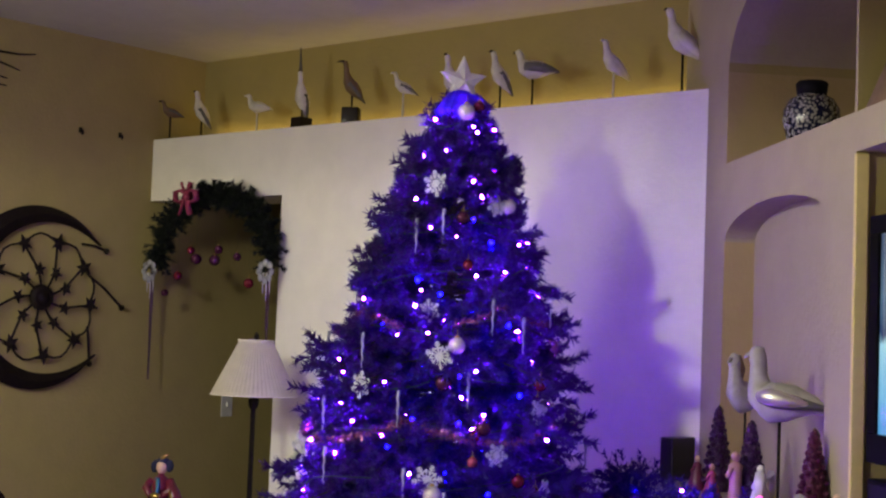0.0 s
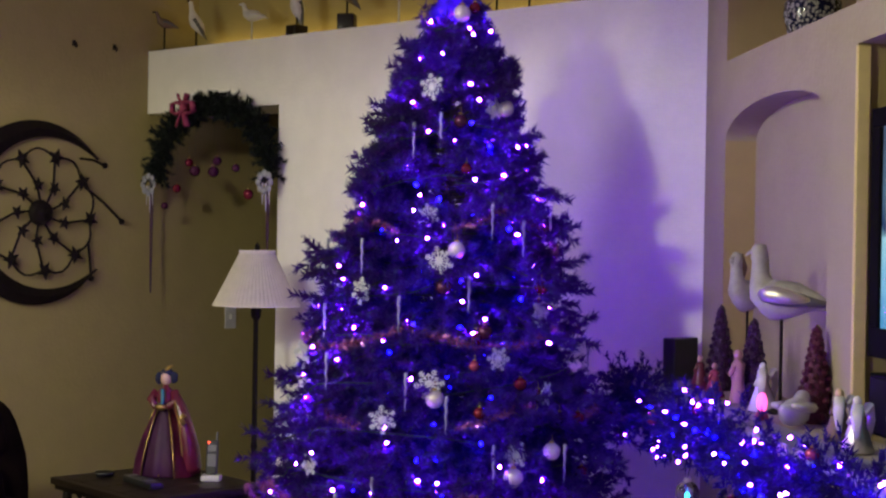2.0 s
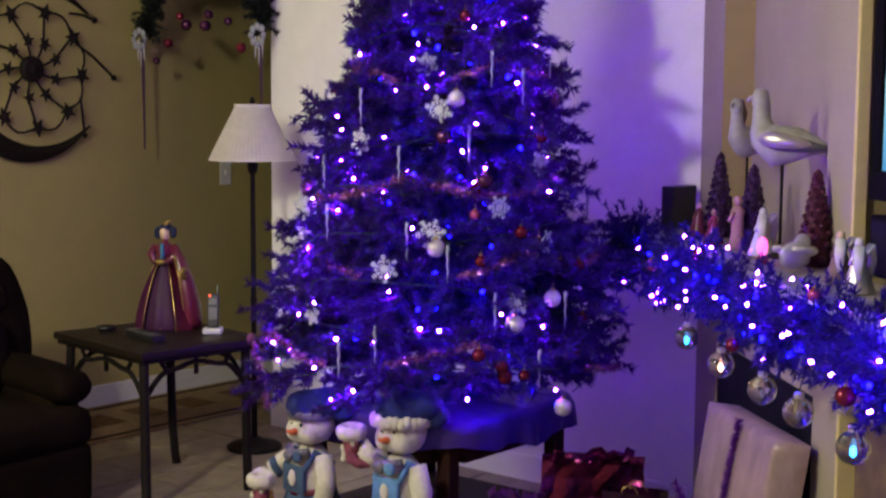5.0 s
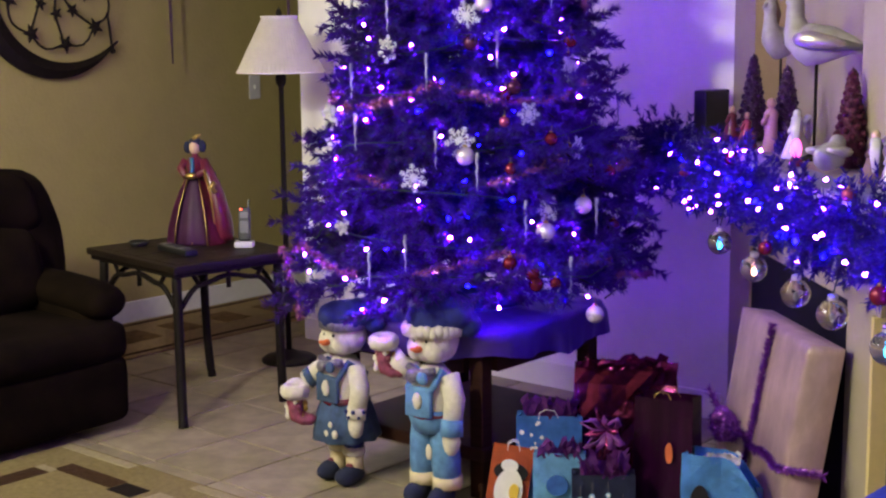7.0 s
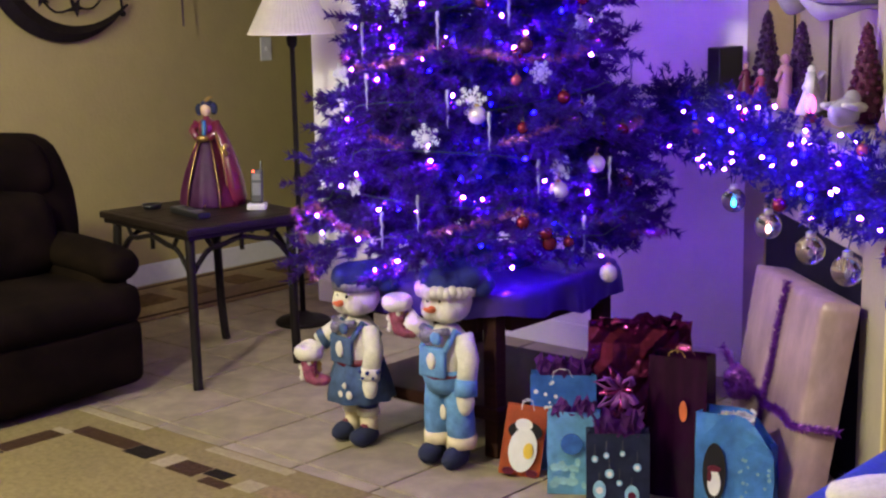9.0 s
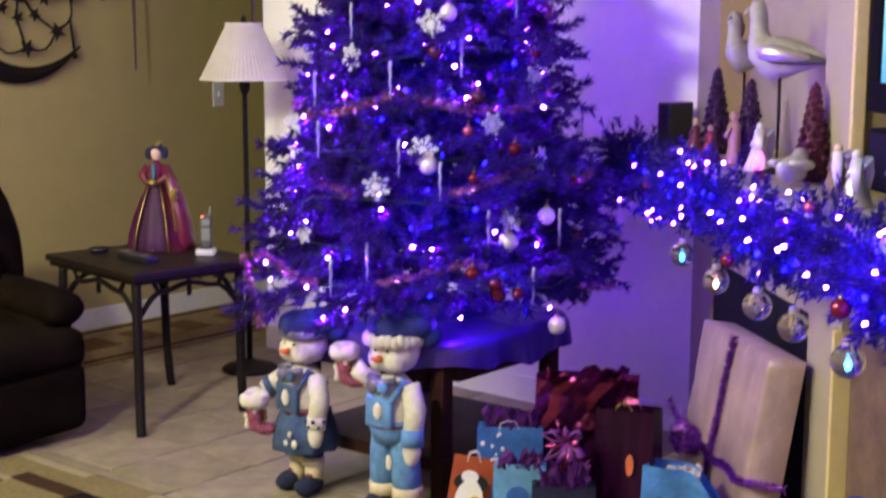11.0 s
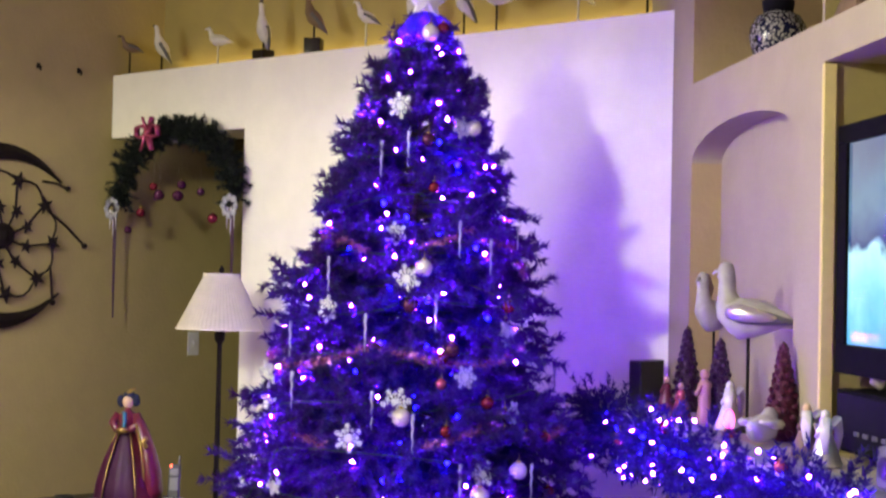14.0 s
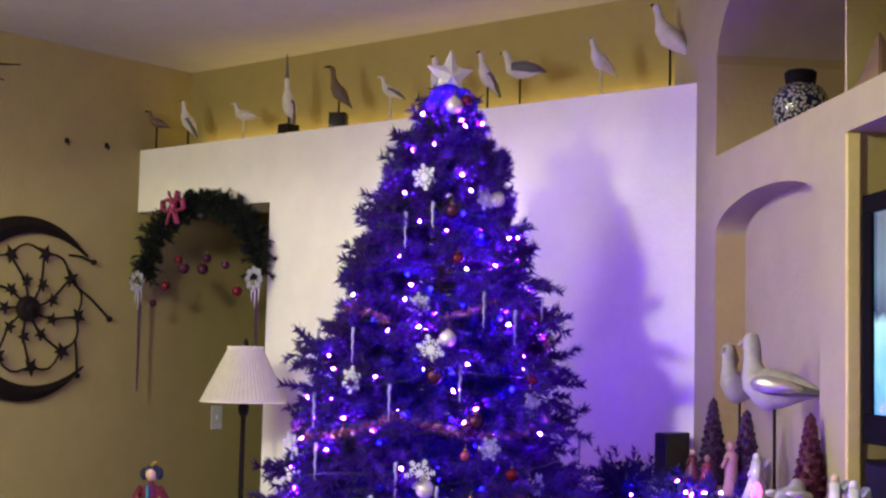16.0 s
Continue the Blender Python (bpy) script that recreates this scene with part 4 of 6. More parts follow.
def end_table():
    t = thing("end_table", "square dark wooden end table with scrolled iron legs", "table", pose(-4.064, 3.262, 0, 0, 0, -7))
    hx, hy = 0.308, 0.265
    part("tabletop", box(-hx, hx, -hy, hy, 0.535, 0.560, 0.006), M_DARKWOOD, t)
    part("rim", box(-hx + 0.012, hx - 0.012, -hy + 0.012, hy - 0.012, 0.517, 0.536, 0.004), M_IRON, t)
    for i in range(4):
        x0 = -hx + 0.03 + i * (2 * hx - 0.06) / 4
        part("inlay_board", box(x0 + 0.002, x0 + (2 * hx - 0.06) / 4 - 0.002, -hy + 0.03, hy - 0.03, 0.5595, 0.5615, 0.001, 1), M_DARKWOOD, t)
    xa, xb, ya, yb = -0.235, 0.268, -0.232, 0.190
    feet = {(-1, -1): (-0.272, -0.256), (-1, 1): (-0.222, 0.206), (1, -1): (0.322, -0.262), (1, 1): (0.280, 0.190)}
    for sx in (-1, 1):
        for sy in (-1, 1):      # bowed legs that kick out at the foot
            X, Y = (xa if sx < 0 else xb), (ya if sy < 0 else yb)
            fx, fy = feet[sx, sy]
            pts = [(X + (fx - X) * k, Y + (fy - Y) * k, z) for k, z in ((0, 0.52), (0.1, 0.42), (0.2, 0.30), (0.35, 0.15), (0.8, 0.03), (1, 0.0))]
            fine = []
            for a, b in zip(pts, pts[1:]):
                for k in range(4):
                    fine.append(Vector(a).lerp(Vector(b), k / 4))
            fine.append(Vector(pts[-1]))
            part("leg", tube(fine, 0.0170, 8), M_IRON, t, smooth=True)
    for sgn in (-1, 1):      # scrolled braces under every side, springing from the legs
        for along in "xy":
            def at(u, z):
                if along == "x":
                    return (xa + (xb - xa) * u, yb if sgn > 0 else ya, z)
                return (xb if sgn > 0 else xa, ya + (yb - ya) * u, z)
            pts = []
            for i in range(33):
                u = i / 32
                e = min(u, 1 - u) / 0.24
                k = min(e, 1.0)
                z = 0.385 + 0.095 * math.sin(k * math.pi / 2) + (0.010 * math.cos((u - 0.5) * 2 * math.pi / 0.52) + 0.010 if e > 1 else 0)
                pts.append(at(u, z))
            part("brace", tube(pts, 0.0095, 6), M_IRON, t, "scrolled iron brace", smooth=True)
            for u in (0.22, 0.5, 0.78):
                part("strut", tube([at(u, 0.455 if u == 0.5 else 0.475), at(u + (u - 0.5) * 0.25, 0.522)], 0.0085, 6), M_IRON, t, smooth=True)
    return t


end_table()


M_PLUMSATIN = surface("plum_satin", (0.12, 0.014, 0.085), 0.42, spec=0.25, vary=0.35, grain=12, bump=0.3, bump_grain=20)


def gowned_doll(m):
    """A doll in a wide gown, as one plain mesh."""
    rows = [(lathe([(0.105, 0.0), (0.108, 0.01), (0.098, 0.06), (0.080, 0.13), (0.052, 0.20), (0.030, 0.245), (0.026, 0.26)], 36,
                   ripple=lambda a, z: 1 + (0.06 * math.sin(11 * a) + 0.04 * math.sin(19 * a + 1)) * (1 - z / 0.27)), 0)]
    for a0, mat in ((-0.95, 3), (3.15, 1)):      # open over-skirt panels
        b = bmesh.new()
        wide = 1.16 if mat == 3 else 1.02
        prof = [(r * (1 + (wide - 1) * (1 - z / 0.26)), z) for r, z in ((0.116, 0.002), (0.109, 0.06), (0.090, 0.13), (0.060, 0.205), (0.036, 0.252))]
        prev = None
        for r, z in prof:
            row = [b.verts.new(((r + 0.004 * math.sin(5 * k)) * math.cos(a0 + k * 0.14), (r + 0.004 * math.sin(5 * k)) * math.sin(a0 + k * 0.14), z)) for k in range(9)]
            if prev:
                for k in range(8):
                    b.faces.new((prev[k], prev[k + 1], row[k + 1], row[k]))
            prev = row
        bmesh.ops.solidify(b, geom=b.faces[:], thickness=0.004)
        rows += [(b, mat)]
        for k in (0, 8):      # gold edging
            rows += [(tube([((r + 0.005) * math.cos(a0 + k * 0.14), (r + 0.005) * math.sin(a0 + k * 0.14), z) for r, z in prof], 0.0024, 6), 5)]
    rows += [(lathe([(0.026, 0.245), (0.030, 0.275), (0.036, 0.30), (0.028, 0.325), (0.012, 0.335), (0.011, 0.345)], 16), 3)]
    cape = tube([(0.032, 0.0, 0.318), (0.060, -0.012, 0.268), (0.092, -0.022, 0.185), (0.112, -0.026, 0.10), (0.118, -0.026, 0.035), (0.116, -0.024, 0.012)], 0.036, 14,
                taper=lambda u: (0.55, 0.75, 0.95, 1.15, 1.2, 0.9)[min(int(u * 5 + 0.5), 5)], flat=0.8)
    rows += [(cape, 3), (tube([(0.050, -0.040, 0.285), (0.078, -0.052, 0.19), (0.092, -0.062, 0.10), (0.094, -0.066, 0.02)], 0.0045, 6), 5)]
    rows += [(tube([(0.098, -0.058, 0.24), (0.085, -0.060, 0.222), (0.098, -0.056, 0.20)], 0.010, 8), 5)]
    rows += [(ball((0, 0, 0.368), 0.024, 14, 10, (0.9, 0.95, 1.15)), 2), (ball((0, 0.008, 0.385), 0.027, 12, 8, (1, 0.9, 0.8)), 4)]
    rows += [(ball((-0.030, 0.004, 0.368), 0.020, 10, 8, (0.8, 0.7, 1.2)), 4), (ball((0.030, 0.004, 0.372), 0.020, 10, 8, (0.8, 0.7, 1.2)), 4)]
    rows += [(tube([(0, 0, 0.395), (0.012, 0, 0.412), (0.03, 0, 0.418)], 0.012, 6, taper=lambda u: 1 - 0.7 * u), 5)]
    for s in (-1, 1):
        rows += [(tube([(s * 0.032, 0, 0.315), (s * 0.055, -0.012, 0.285), (s * 0.022, -0.048, 0.262)], 0.017, 8, taper=lambda u: 1.25 - 0.55 * u), 3)]
    rows += [(ball((0, -0.052, 0.262), 0.016, 8, 6, (1.6, 0.8, 0.8)), 5), (tube([(0, -0.035, 0.33), (0.005, -0.045, 0.29), (0, -0.05, 0.25)], 0.008, 6), 6)]
    rows += [(tube([(0.004 + 0.001 * i, -0.02 - 0.0085 * i, 0.255 - 0.025 * i) for i in range(11)], 0.003, 6), 5)]
    solid("gowned_doll", pieces(rows), [M_PURPLE, M_PLUMSATIN, M_SKINNY, M_CRIMSON, M_SHOE, M_GOLD, M_TEAL],
          "doll in a purple and crimson satin gown with gold trim", "doll", m, smooth=True)


gowned_doll(pose(-4.165, 3.375, 0.5615, 0, 0, 30) @ Matrix.Scale(0.97, 4))


def table_clutter():
    t = thing("cordless_phone", "black and grey cordless phone standing in its white charger", "phone", pose(-3.93, 3.40, 0.5615, 0, 0, 40))
    part("charger", box(-0.035, 0.035, -0.03, 0.03, 0, 0.022, 0.006), M_WHITEP, t)
    h = part("handset", box(-0.022, 0.022, -0.012, 0.012, 0.0, 0.125, 0.008), M_BLACK, t, m=pose(0, 0.004, 0.020, -10, 0, 0))
    part("screen", box(-0.015, 0.015, -0.0135, -0.0115, 0.085, 0.108), M_GREYP, h)
    part("antenna", tube([(0.014, 0, 0.12), (0.015, 0.004, 0.155)], 0.004, 6), M_BLACK, h)
    part("keypad", box(-0.016, 0.016, -0.0132, -0.0115, 0.03, 0.075, 0.001), M_GREYP, h)
    part("lamp", ball((-0.012, -0.0125, 0.117), 0.004, 6, 4), glow("red_led", (1.0, 0.08, 0.03), 6), h, "small red light")
    t = thing("remote_control", "black and silver remote control lying on the end table", "remote control", pose(-4.02, 3.160, 0.5615, 0, 0, -12))
    part("body", box(-0.112, 0.112, -0.026, 0.026, 0.0, 0.024, 0.008), M_BLACK, t)
    part("faceplate", box(-0.104, 0.070, -0.021, 0.021, 0.0232, 0.0252, 0.001), M_GREYP, t, "silver-grey face plate")
    for i in range(5):
        for j in (-1, 0, 1):
            part("button", box(-0.062 + i * 0.022, -0.050 + i * 0.022, j * 0.013 - 0.004, j * 0.013 + 0.004, 0.024, 0.0272, 0.001, 1), M_BLACK, t)
    t = thing("coaster", "small black dish on the end table", "dish", pose(-4.27, 3.18, 0.5615))
    part("dish", lathe([(0.028, 0), (0.036, 0.010), (0.036, 0.018), (0.030, 0.014), (0.0, 0.010)], 18), M_BLACK, t, smooth=True)


table_clutter()


def floor_lamp():
    t = thing("floor_lamp", "dark bronze floor lamp with a pleated cream shade", "lamp", pose(-4.203, 3.855, 0))
    part("foot", lathe([(0.110, 0), (0.113, 0.012), (0.10, 0.022), (0.05, 0.032), (0.02, 0.05)], 28), M_IRON, t, smooth=True)
    part("pole", lathe([(0.012, 0.04), (0.011, 0.6), (0.015, 0.61), (0.011, 0.63), (0.010, 1.12), (0.02, 1.135), (0.022, 1.16), (0.012, 1.18), (0.010, 1.30)], 14), M_IRON, t, smooth=True)
    n = 120
    bm = bmesh.new()
    rows = []
    for r, z in ((0.172, 1.180), (0.167, 1.195), (0.072, 1.385), (0.070, 1.398)):
        rows.append([bm.verts.new(((r + (0.0011 if i % 2 else -0.0011)) * math.cos(2 * math.pi * i / n), (r + (0.0011 if i % 2 else -0.0011)) * math.sin(2 * math.pi * i / n), z)) for i in range(n)])
    for p, q in zip(rows, rows[1:]):
        for i in range(n):
            bm.faces.new((p[i], p[(i + 1) % n], q[(i + 1) % n], q[i]))
    bmesh.ops.solidify(bm, geom=bm.faces[:], thickness=0.002)
    s = part("shade", bm, M_SHADE, t, "cream pleated fabric shade")
    for z, r in ((1.181, 0.173), (1.397, 0.071)):
        part("band", tube([(r * math.cos(i * math.pi / 24), r * math.sin(i * math.pi / 24), z) for i in range(49)], 0.004, 6), M_SHADE, s)
    part("bulb", ball((0, 0, 1.30), 0.03, 12, 8, (1, 1, 1.3)), M_WHITEP, t)
    part("finial", lathe([(0.004, 1.34), (0.004, 1.40), (0.012, 1.405), (0.010, 1.42), (0.0, 1.435)], 10), M_IRON, t)
    for a in range(3):
        part("spider_arm", tube([(0, 0, 1.385), (0.07 * math.cos(a * 2.094), 0.07 * math.sin(a * 2.094), 1.385)], 0.002, 4), M_IRON, t)


floor_lamp()

# ---------------------------------------------------------------- west wall: moon, switch, hooks, baseboard


def moon_hanging():
    t = thing("wall_hanging", "round rusty metal wall hanging of a crescent moon with stars", "wall hanging", pose(XL + 0.035, 3.580, 1.546))
    def P(y, z, x=0.0):
        return Vector((x, y, z))
    R = 0.405
    bm = bmesh.new()
    n = 56
    rows = []
    for i in range(n + 1):
        a = math.radians(38 + (322 - 38) * i / n)
        w = 0.115 * math.sin(math.pi * i / n) ** 0.8 + 0.004
        rows.append([bm.verts.new(P(R * math.cos(a), R * math.sin(a), -0.004)), bm.verts.new(P((R - w / 2) * math.cos(a), (R - w / 2) * math.sin(a), 0.014)),
                     bm.verts.new(P((R - w) * math.cos(a), (R - w) * math.sin(a), -0.004)), bm.verts.new(P((R - w / 2) * math.cos(a), (R - w / 2) * math.sin(a), -0.008))])
    for p, q in zip(rows, rows[1:]):
        for k in range(4):
            bm.faces.new((p[k], p[(k + 1) % 4], q[(k + 1) % 4], q[k]))
    bm.faces.new(rows[0])
    bm.faces.new(rows[-1])
    part("crescent", bm, M_IRON, t, "dark crescent moon")
    hub = P(0.02, 0.0)
    b = lathe([(0.0, 0.03), (0.022, 0.028), (0.030, 0.018), (0.036, 0.022), (0.052, 0.016), (0.058, 0.0), (0.058, -0.008)], 24)
    part("hub", b, M_IRON, t, "domed hub", smooth=True, m=Matrix.Translation(hub) @ Matrix.Rotation(math.pi / 2, 4, "Y"))
    spots, outer = [], []
    rays = 9
    for i in range(rays):
        a = math.radians(20 + 40 * i)
        inner = hub + P(0.125 * math.cos(a), 0.125 * math.sin(a))
        far = hub + P(0.255 * math.cos(a + 0.25), 0.255 * math.sin(a + 0.25))
        outer.append(far)
        spots += [(inner, 0.033), (far, 0.043)]
        part("rod", tube([hub + P(0.05 * math.cos(a - 0.1), 0.05 * math.sin(a - 0.1)), inner, far], 0.0055, 6), M_IRON, t)
    for i in range(rays):
        p, q = outer[i], outer[(i + 1) % rays]
        mid = (p + q) / 2
        mid = mid + (mid - hub).normalized() * 0.045
        part("rod", tube([p, p.lerp(mid, 0.6) + (mid - hub) * 0.03, mid, q.lerp(mid, 0.6) + (mid - hub) * 0.03, q], 0.0050, 6), M_IRON, t)
    for y0, z0, y1, z1 in ((0.25, 0.12, 0.455, -0.03), (0.22, 0.25, 0.355, 0.225), (0.27, -0.12, 0.29, -0.29)):
        part("rod", tube([P(y0, z0), P((y0 + y1) / 2, (z0 + z1) / 2 + 0.01), P(y1, z1)], 0.006, 6), M_IRON, t)
        part("knob", ball(P(y1, z1), 0.014, 10, 8), M_IRON, t)
    rng = random.Random(6)
    for p, r in spots:
        b = star_shape(r, r * 0.45, 0.003, puff=0.008)
        part("star", b, M_IRON, t, m=Matrix.Translation(p + Vector((0.010, 0, 0))) @ Matrix.Rotation(math.pi / 2, 4, "Z") @ Matrix.Rotation(rng.uniform(0, 1.2), 4, "Y"))
    part("hanger", tube([P(0.0, R - 0.02, -0.032), P(0.0, R - 0.02, 0.0)], 0.006, 6), M_IRON, t)


moon_hanging()

t = thing("light_switch", "white light switch plate on the tan wall", "light switch", pose(XL, 4.735, 1.055))
part("plate", box(0, 0.006, -0.036, 0.036, -0.058, 0.058, 0.003), M_WHITEP, t)
part("toggle", box(0.005, 0.016, -0.006, 0.006, -0.008, 0.012, 0.002), M_WHITEP, t)
for y, z in ((3.781, 2.315), (4.001, 2.321)):
    solid("wall_hook", pieces([(tube([(0, 0, 0), (0.018, 0, -0.002), (0.022, 0, -0.014), (0.014, 0, -0.020)], 0.004, 6), 0), (lathe([(0.009, -0.012), (0.009, 0.012)], 8), 0)]),
          M_IRON, "small dark hook in the tan wall", "hook", pose(XL + 0.002, y, z), group="hooks in the wall")
# arms of the hanging fixture, moved onto the wall; the stem is added
t = thing("fixture_arms", "dark arms of the hanging fixture set against the tan wall", "wall ornament", pose(XL, 0, 0))
part("stem", tube([(0.03, 3.20, 2.36), (0.035, 3.215, 2.48), (0.03, 3.20, 2.60)], 0.008, 6), M_IRON, t)
for pts in (((3.20, 2.585), (3.33, 2.595), (3.42, 2.598), (3.505, 2.612)), ((3.21, 2.555), (3.34, 2.548), (3.43, 2.528)), ((3.205, 2.50), (3.30, 2.492), (3.372, 2.484)), ((3.205, 2.455), (3.37, 2.452))):
    part("fixture_arm", tube([(0.03, y, z) for y, z in pts], 0.007, 6, taper=lambda u: 1 - 0.6 * u), M_IRON, t)
solid("baseboard_1", box(XL, XL + 0.014, -3.9, 6.9, -0.002, 0.095, 0.004), M_TRIM, "white baseboard along the tan wall", "baseboard", kind="structure")
solid("baseboard_2", box(-4.458, -2.39, YW - 0.014, YW, -0.002, 0.095, 0.004), M_WHITE, "white baseboard along the white wall", "baseboard", kind="structure")

# ---------------------------------------------------------------- doorway: decorated arch


M_DROP = surface("smoky_plum_glass", (0.055, 0.026, 0.035), 0.3, vary=0.2, bump=0.1, spec=0.4)


def door_arch():
    t = thing("fir_arch", "dark fir arch with a pink bow hanging in the doorway", "garland", pose(-4.835, YW - 0.055, 1.735))
    rng = random.Random(31)
    path = []
    for i in range(33):
        a = math.pi * i / 32
        path.append(Vector((-0.372 * math.cos(a) + 0.008, 0.0, 0.300 * math.sin(a) ** 0.85 if math.sin(a) > 0 else 0)))
    twigs = list(zip(path, path[1:]))
    for p in path:
        for k in range(24):
            d = Vector((rng.uniform(-1, 1), rng.uniform(-0.7, 0.45), rng.uniform(-1, 1))).normalized()
            twigs.append((p, p + d * rng.uniform(0.045, 0.088)))
    ob = new("greenery", needle_mesh("greenery", twigs, 0.022, 520, M_FIR, 0.0030, 33))
    ob.parent = t
    tagged(ob, "dark green fir sprigs")
    part("wire", tube(path, 0.006, 6), M_WIRE, t)
    bow = bmesh.new()
    for s in (-1, 1):
        pts = [(0, -0.07, 0), (s * 0.03, -0.09, 0.03), (s * 0.065, -0.09, 0.025), (s * 0.07, -0.085, -0.01), (s * 0.035, -0.085, -0.02), (0, -0.075, 0)]
        tube(pts, 0.016, 8, bm=bow, flat=0.5)
        tube([(0, -0.08, 0), (s * 0.02, -0.09, -0.04), (s * 0.035, -0.09, -0.075)], 0.014, 8, bm=bow, flat=0.4)
    join(bow, ball((0, -0.085, 0.002), 0.018, 10, 8))
    for s in (-1, 1):
        tube([(0, -0.08, 0.01), (s * 0.025, -0.09, 0.05), (s * 0.03, -0.088, 0.065)], 0.012, 8, bm=bow, flat=0.4)
    part("bow", bow, M_PINK, t, "pink ribbon bow", smooth=True, m=pose(-0.09, 0, 0.285) @ Matrix.Scale(1.05, 4))
    for x in (-0.39, 0.395):
        b = bmesh.new()
        for i in range(8):
            a = i * math.pi / 4
            join(b, ball((0.038 * math.cos(a), -0.01, -0.035 + 0.038 * math.sin(a)), 0.017, 8, 6, (1, 0.5, 1)))
        part("acrylic_flower", b, M_ICICLE, t, "frosted acrylic flower", smooth=True, m=pose(x, -0.03, -0.01))
        long = 0.545 if x < 0 else 0.46
        part("rod", tube([(x, -0.02, -0.02), (x + 0.004, -0.02, -long)], 0.0105, 6, taper=lambda u: 1 - 0.6 * u), M_DROP, t, "long dark glass drop")
        for k in range(3):
            part("drop", tube([(x - 0.02 + 0.02 * k, -0.03, -0.05), (x - 0.022 + 0.022 * k, -0.03, -0.14 - 0.03 * (k % 2))], 0.005, 6, taper=lambda u: 1 - 0.7 * u), M_CRYSTAL, t)
    for x, z, kind, r in ((-0.13, 1.787, "red", 1), (-0.09, 1.748, "plum", 1.15), (0.036, 1.742, "plum", 1.15), (0.06, 1.789, "plum", 0.95), (0.185, 1.756, "plum", 0.85),
                          (-0.214, 1.671, "red", 1.1), (-0.30, 1.593, "plum", 0.8), (0.267, 1.64, "red", 1.2)):
        hang_ball(kind, Vector((-4.835 + x, YW - 0.07, z)), "by a thread from the fir arch", r)
        top = 1.735 + 0.335 * math.sqrt(max(0, 1 - (x / 0.385) ** 2))
        part("thread", tube([(x, -0.015, z - 1.735 + 0.03), (x, -0.01, top - 1.735)], 0.0006, 4), M_WIRE, t)


door_arch()

# ---------------------------------------------------------------- ledge: carved shore birds


def bird(m, label, length=0.20, stand=0.10, upright=0.3, body=0, wing=1, rod=2, block=None, neck=0.0, beak=0.014, spike=0.0, group="carved birds on the ledge"):
    """A carved bird on a rod; local -x is forward. One mesh."""
    c, s = math.cos(upright), math.sin(upright)

    def Q(u, h):
        return (-(u * c) * length, 0.0, stand + 0.045 + (u * s) * length + h * length)
    path = [Q(-0.52, -0.03), Q(-0.38, -0.01), Q(-0.18, 0.0), Q(0.03, -0.02), Q(0.20, 0.03), Q(0.28, 0.16 + neck * 0.4), Q(0.31, 0.28 + neck), Q(0.36, 0.33 + neck), Q(0.42, 0.32 + neck)]
    radii = [0.025, 0.085, 0.175, 0.205, 0.155, 0.080, 0.078, 0.076, 0.03]
    b = tube(path, length, 12, taper=lambda u: radii[min(int(u * 8 + 0.5), 8)])
    rows = [(b, body)]
    tip = Vector(path[-1])
    rows += [(tube([tip, tip + Vector((-beak * 0.6, 0, 0)), tip + Vector((-beak, 0, -0.004))], 0.006, 6, taper=lambda u: 1 - 0.8 * u), rod)]
    if spike:
        rows += [(tube([tip + Vector((0.004, 0, -0.005)), tip + Vector((0.002, 0, spike * 0.5)), tip + Vector((0, 0, spike))], 0.009, 6, taper=lambda u: 1 - 0.75 * u), wing)]
    for side in (-1, 1):
        k = 1.45 if length > 0.18 else 1.0
        w = [Vector(Q(0.10, 0.02)), Vector(Q(-0.12, 0.03)), Vector(Q(-0.36, 0.02)), Vector(Q(-0.60, -0.03))]
        rows += [(tube([p + Vector((0, side * length * 0.155 * (1 - 0.25 * i), 0)) for i, p in enumerate(w)], length * 0.075 * k, 8, taper=lambda u: 0.9 + 0.6 * math.sin(u * 3) - 0.85 * u), wing)]
    base = 0.0 if block is None else block
    rows += [(tube([(0, 0, base), (0, 0, stand + 0.03)], 0.0045, 6), rod)]
    if block:
        rows += [(box(-0.036, 0.036, -0.033, 0.033, 0, block, 0.004), 3)]
    else:
        rows += [(lathe([(0.03, 0), (0.03, 0.006), (0.006, 0.009)], 12), rod)]
    return solid("carved_bird", pieces(rows), [M_PLUME, M_GREYF, M_IRON, M_DARKWOOD, M_BROWNF], label, "bird figure", m, smooth=True, group=group)


BY, BZ = 4.30, LEDGE
bird(pose(-5.300, 4.245, BZ, 0, 0, 62), "grey carved gull at the corner of the ledge", 0.115, 0.090, 0.25, 4, 1)
bird(pose(-5.136, BY, BZ, 0, 0, 40), "slim carved wooden gull on a thin rod", 0.148, 0.085, 1.0, 0, 1)
bird(pose(-4.752, BY, BZ, 0, 0, 20), "small white carved gull on a thin rod", 0.133, 0.085, 0.15, 0, 0, rod=0)
bird(pose(-4.46, BY, BZ, 0, 0, 85), "tall carved heron with raised beak on a dark block", 0.156, 0.10, 1.25, 0, 1, block=0.058, neck=0.05, beak=0.006, spike=0.105)
bird(pose(-4.156, BY, BZ, 0, 0, 30), "grey carved heron on a tall dark block", 0.148, 0.125, 0.85, 4, 1, block=0.08, neck=0.12, beak=0.032)
bird(pose(-3.861, BY, BZ, 0, 0, 35), "small white carved tern on a thin rod", 0.117, 0.10, 0.45, 0, 1, rod=0)
bird(pose(-3.60, BY, BZ, 0, 0, 70), "upright carved wading bird on a dark rod", 0.156, 0.10, 1.1, 0, 1)
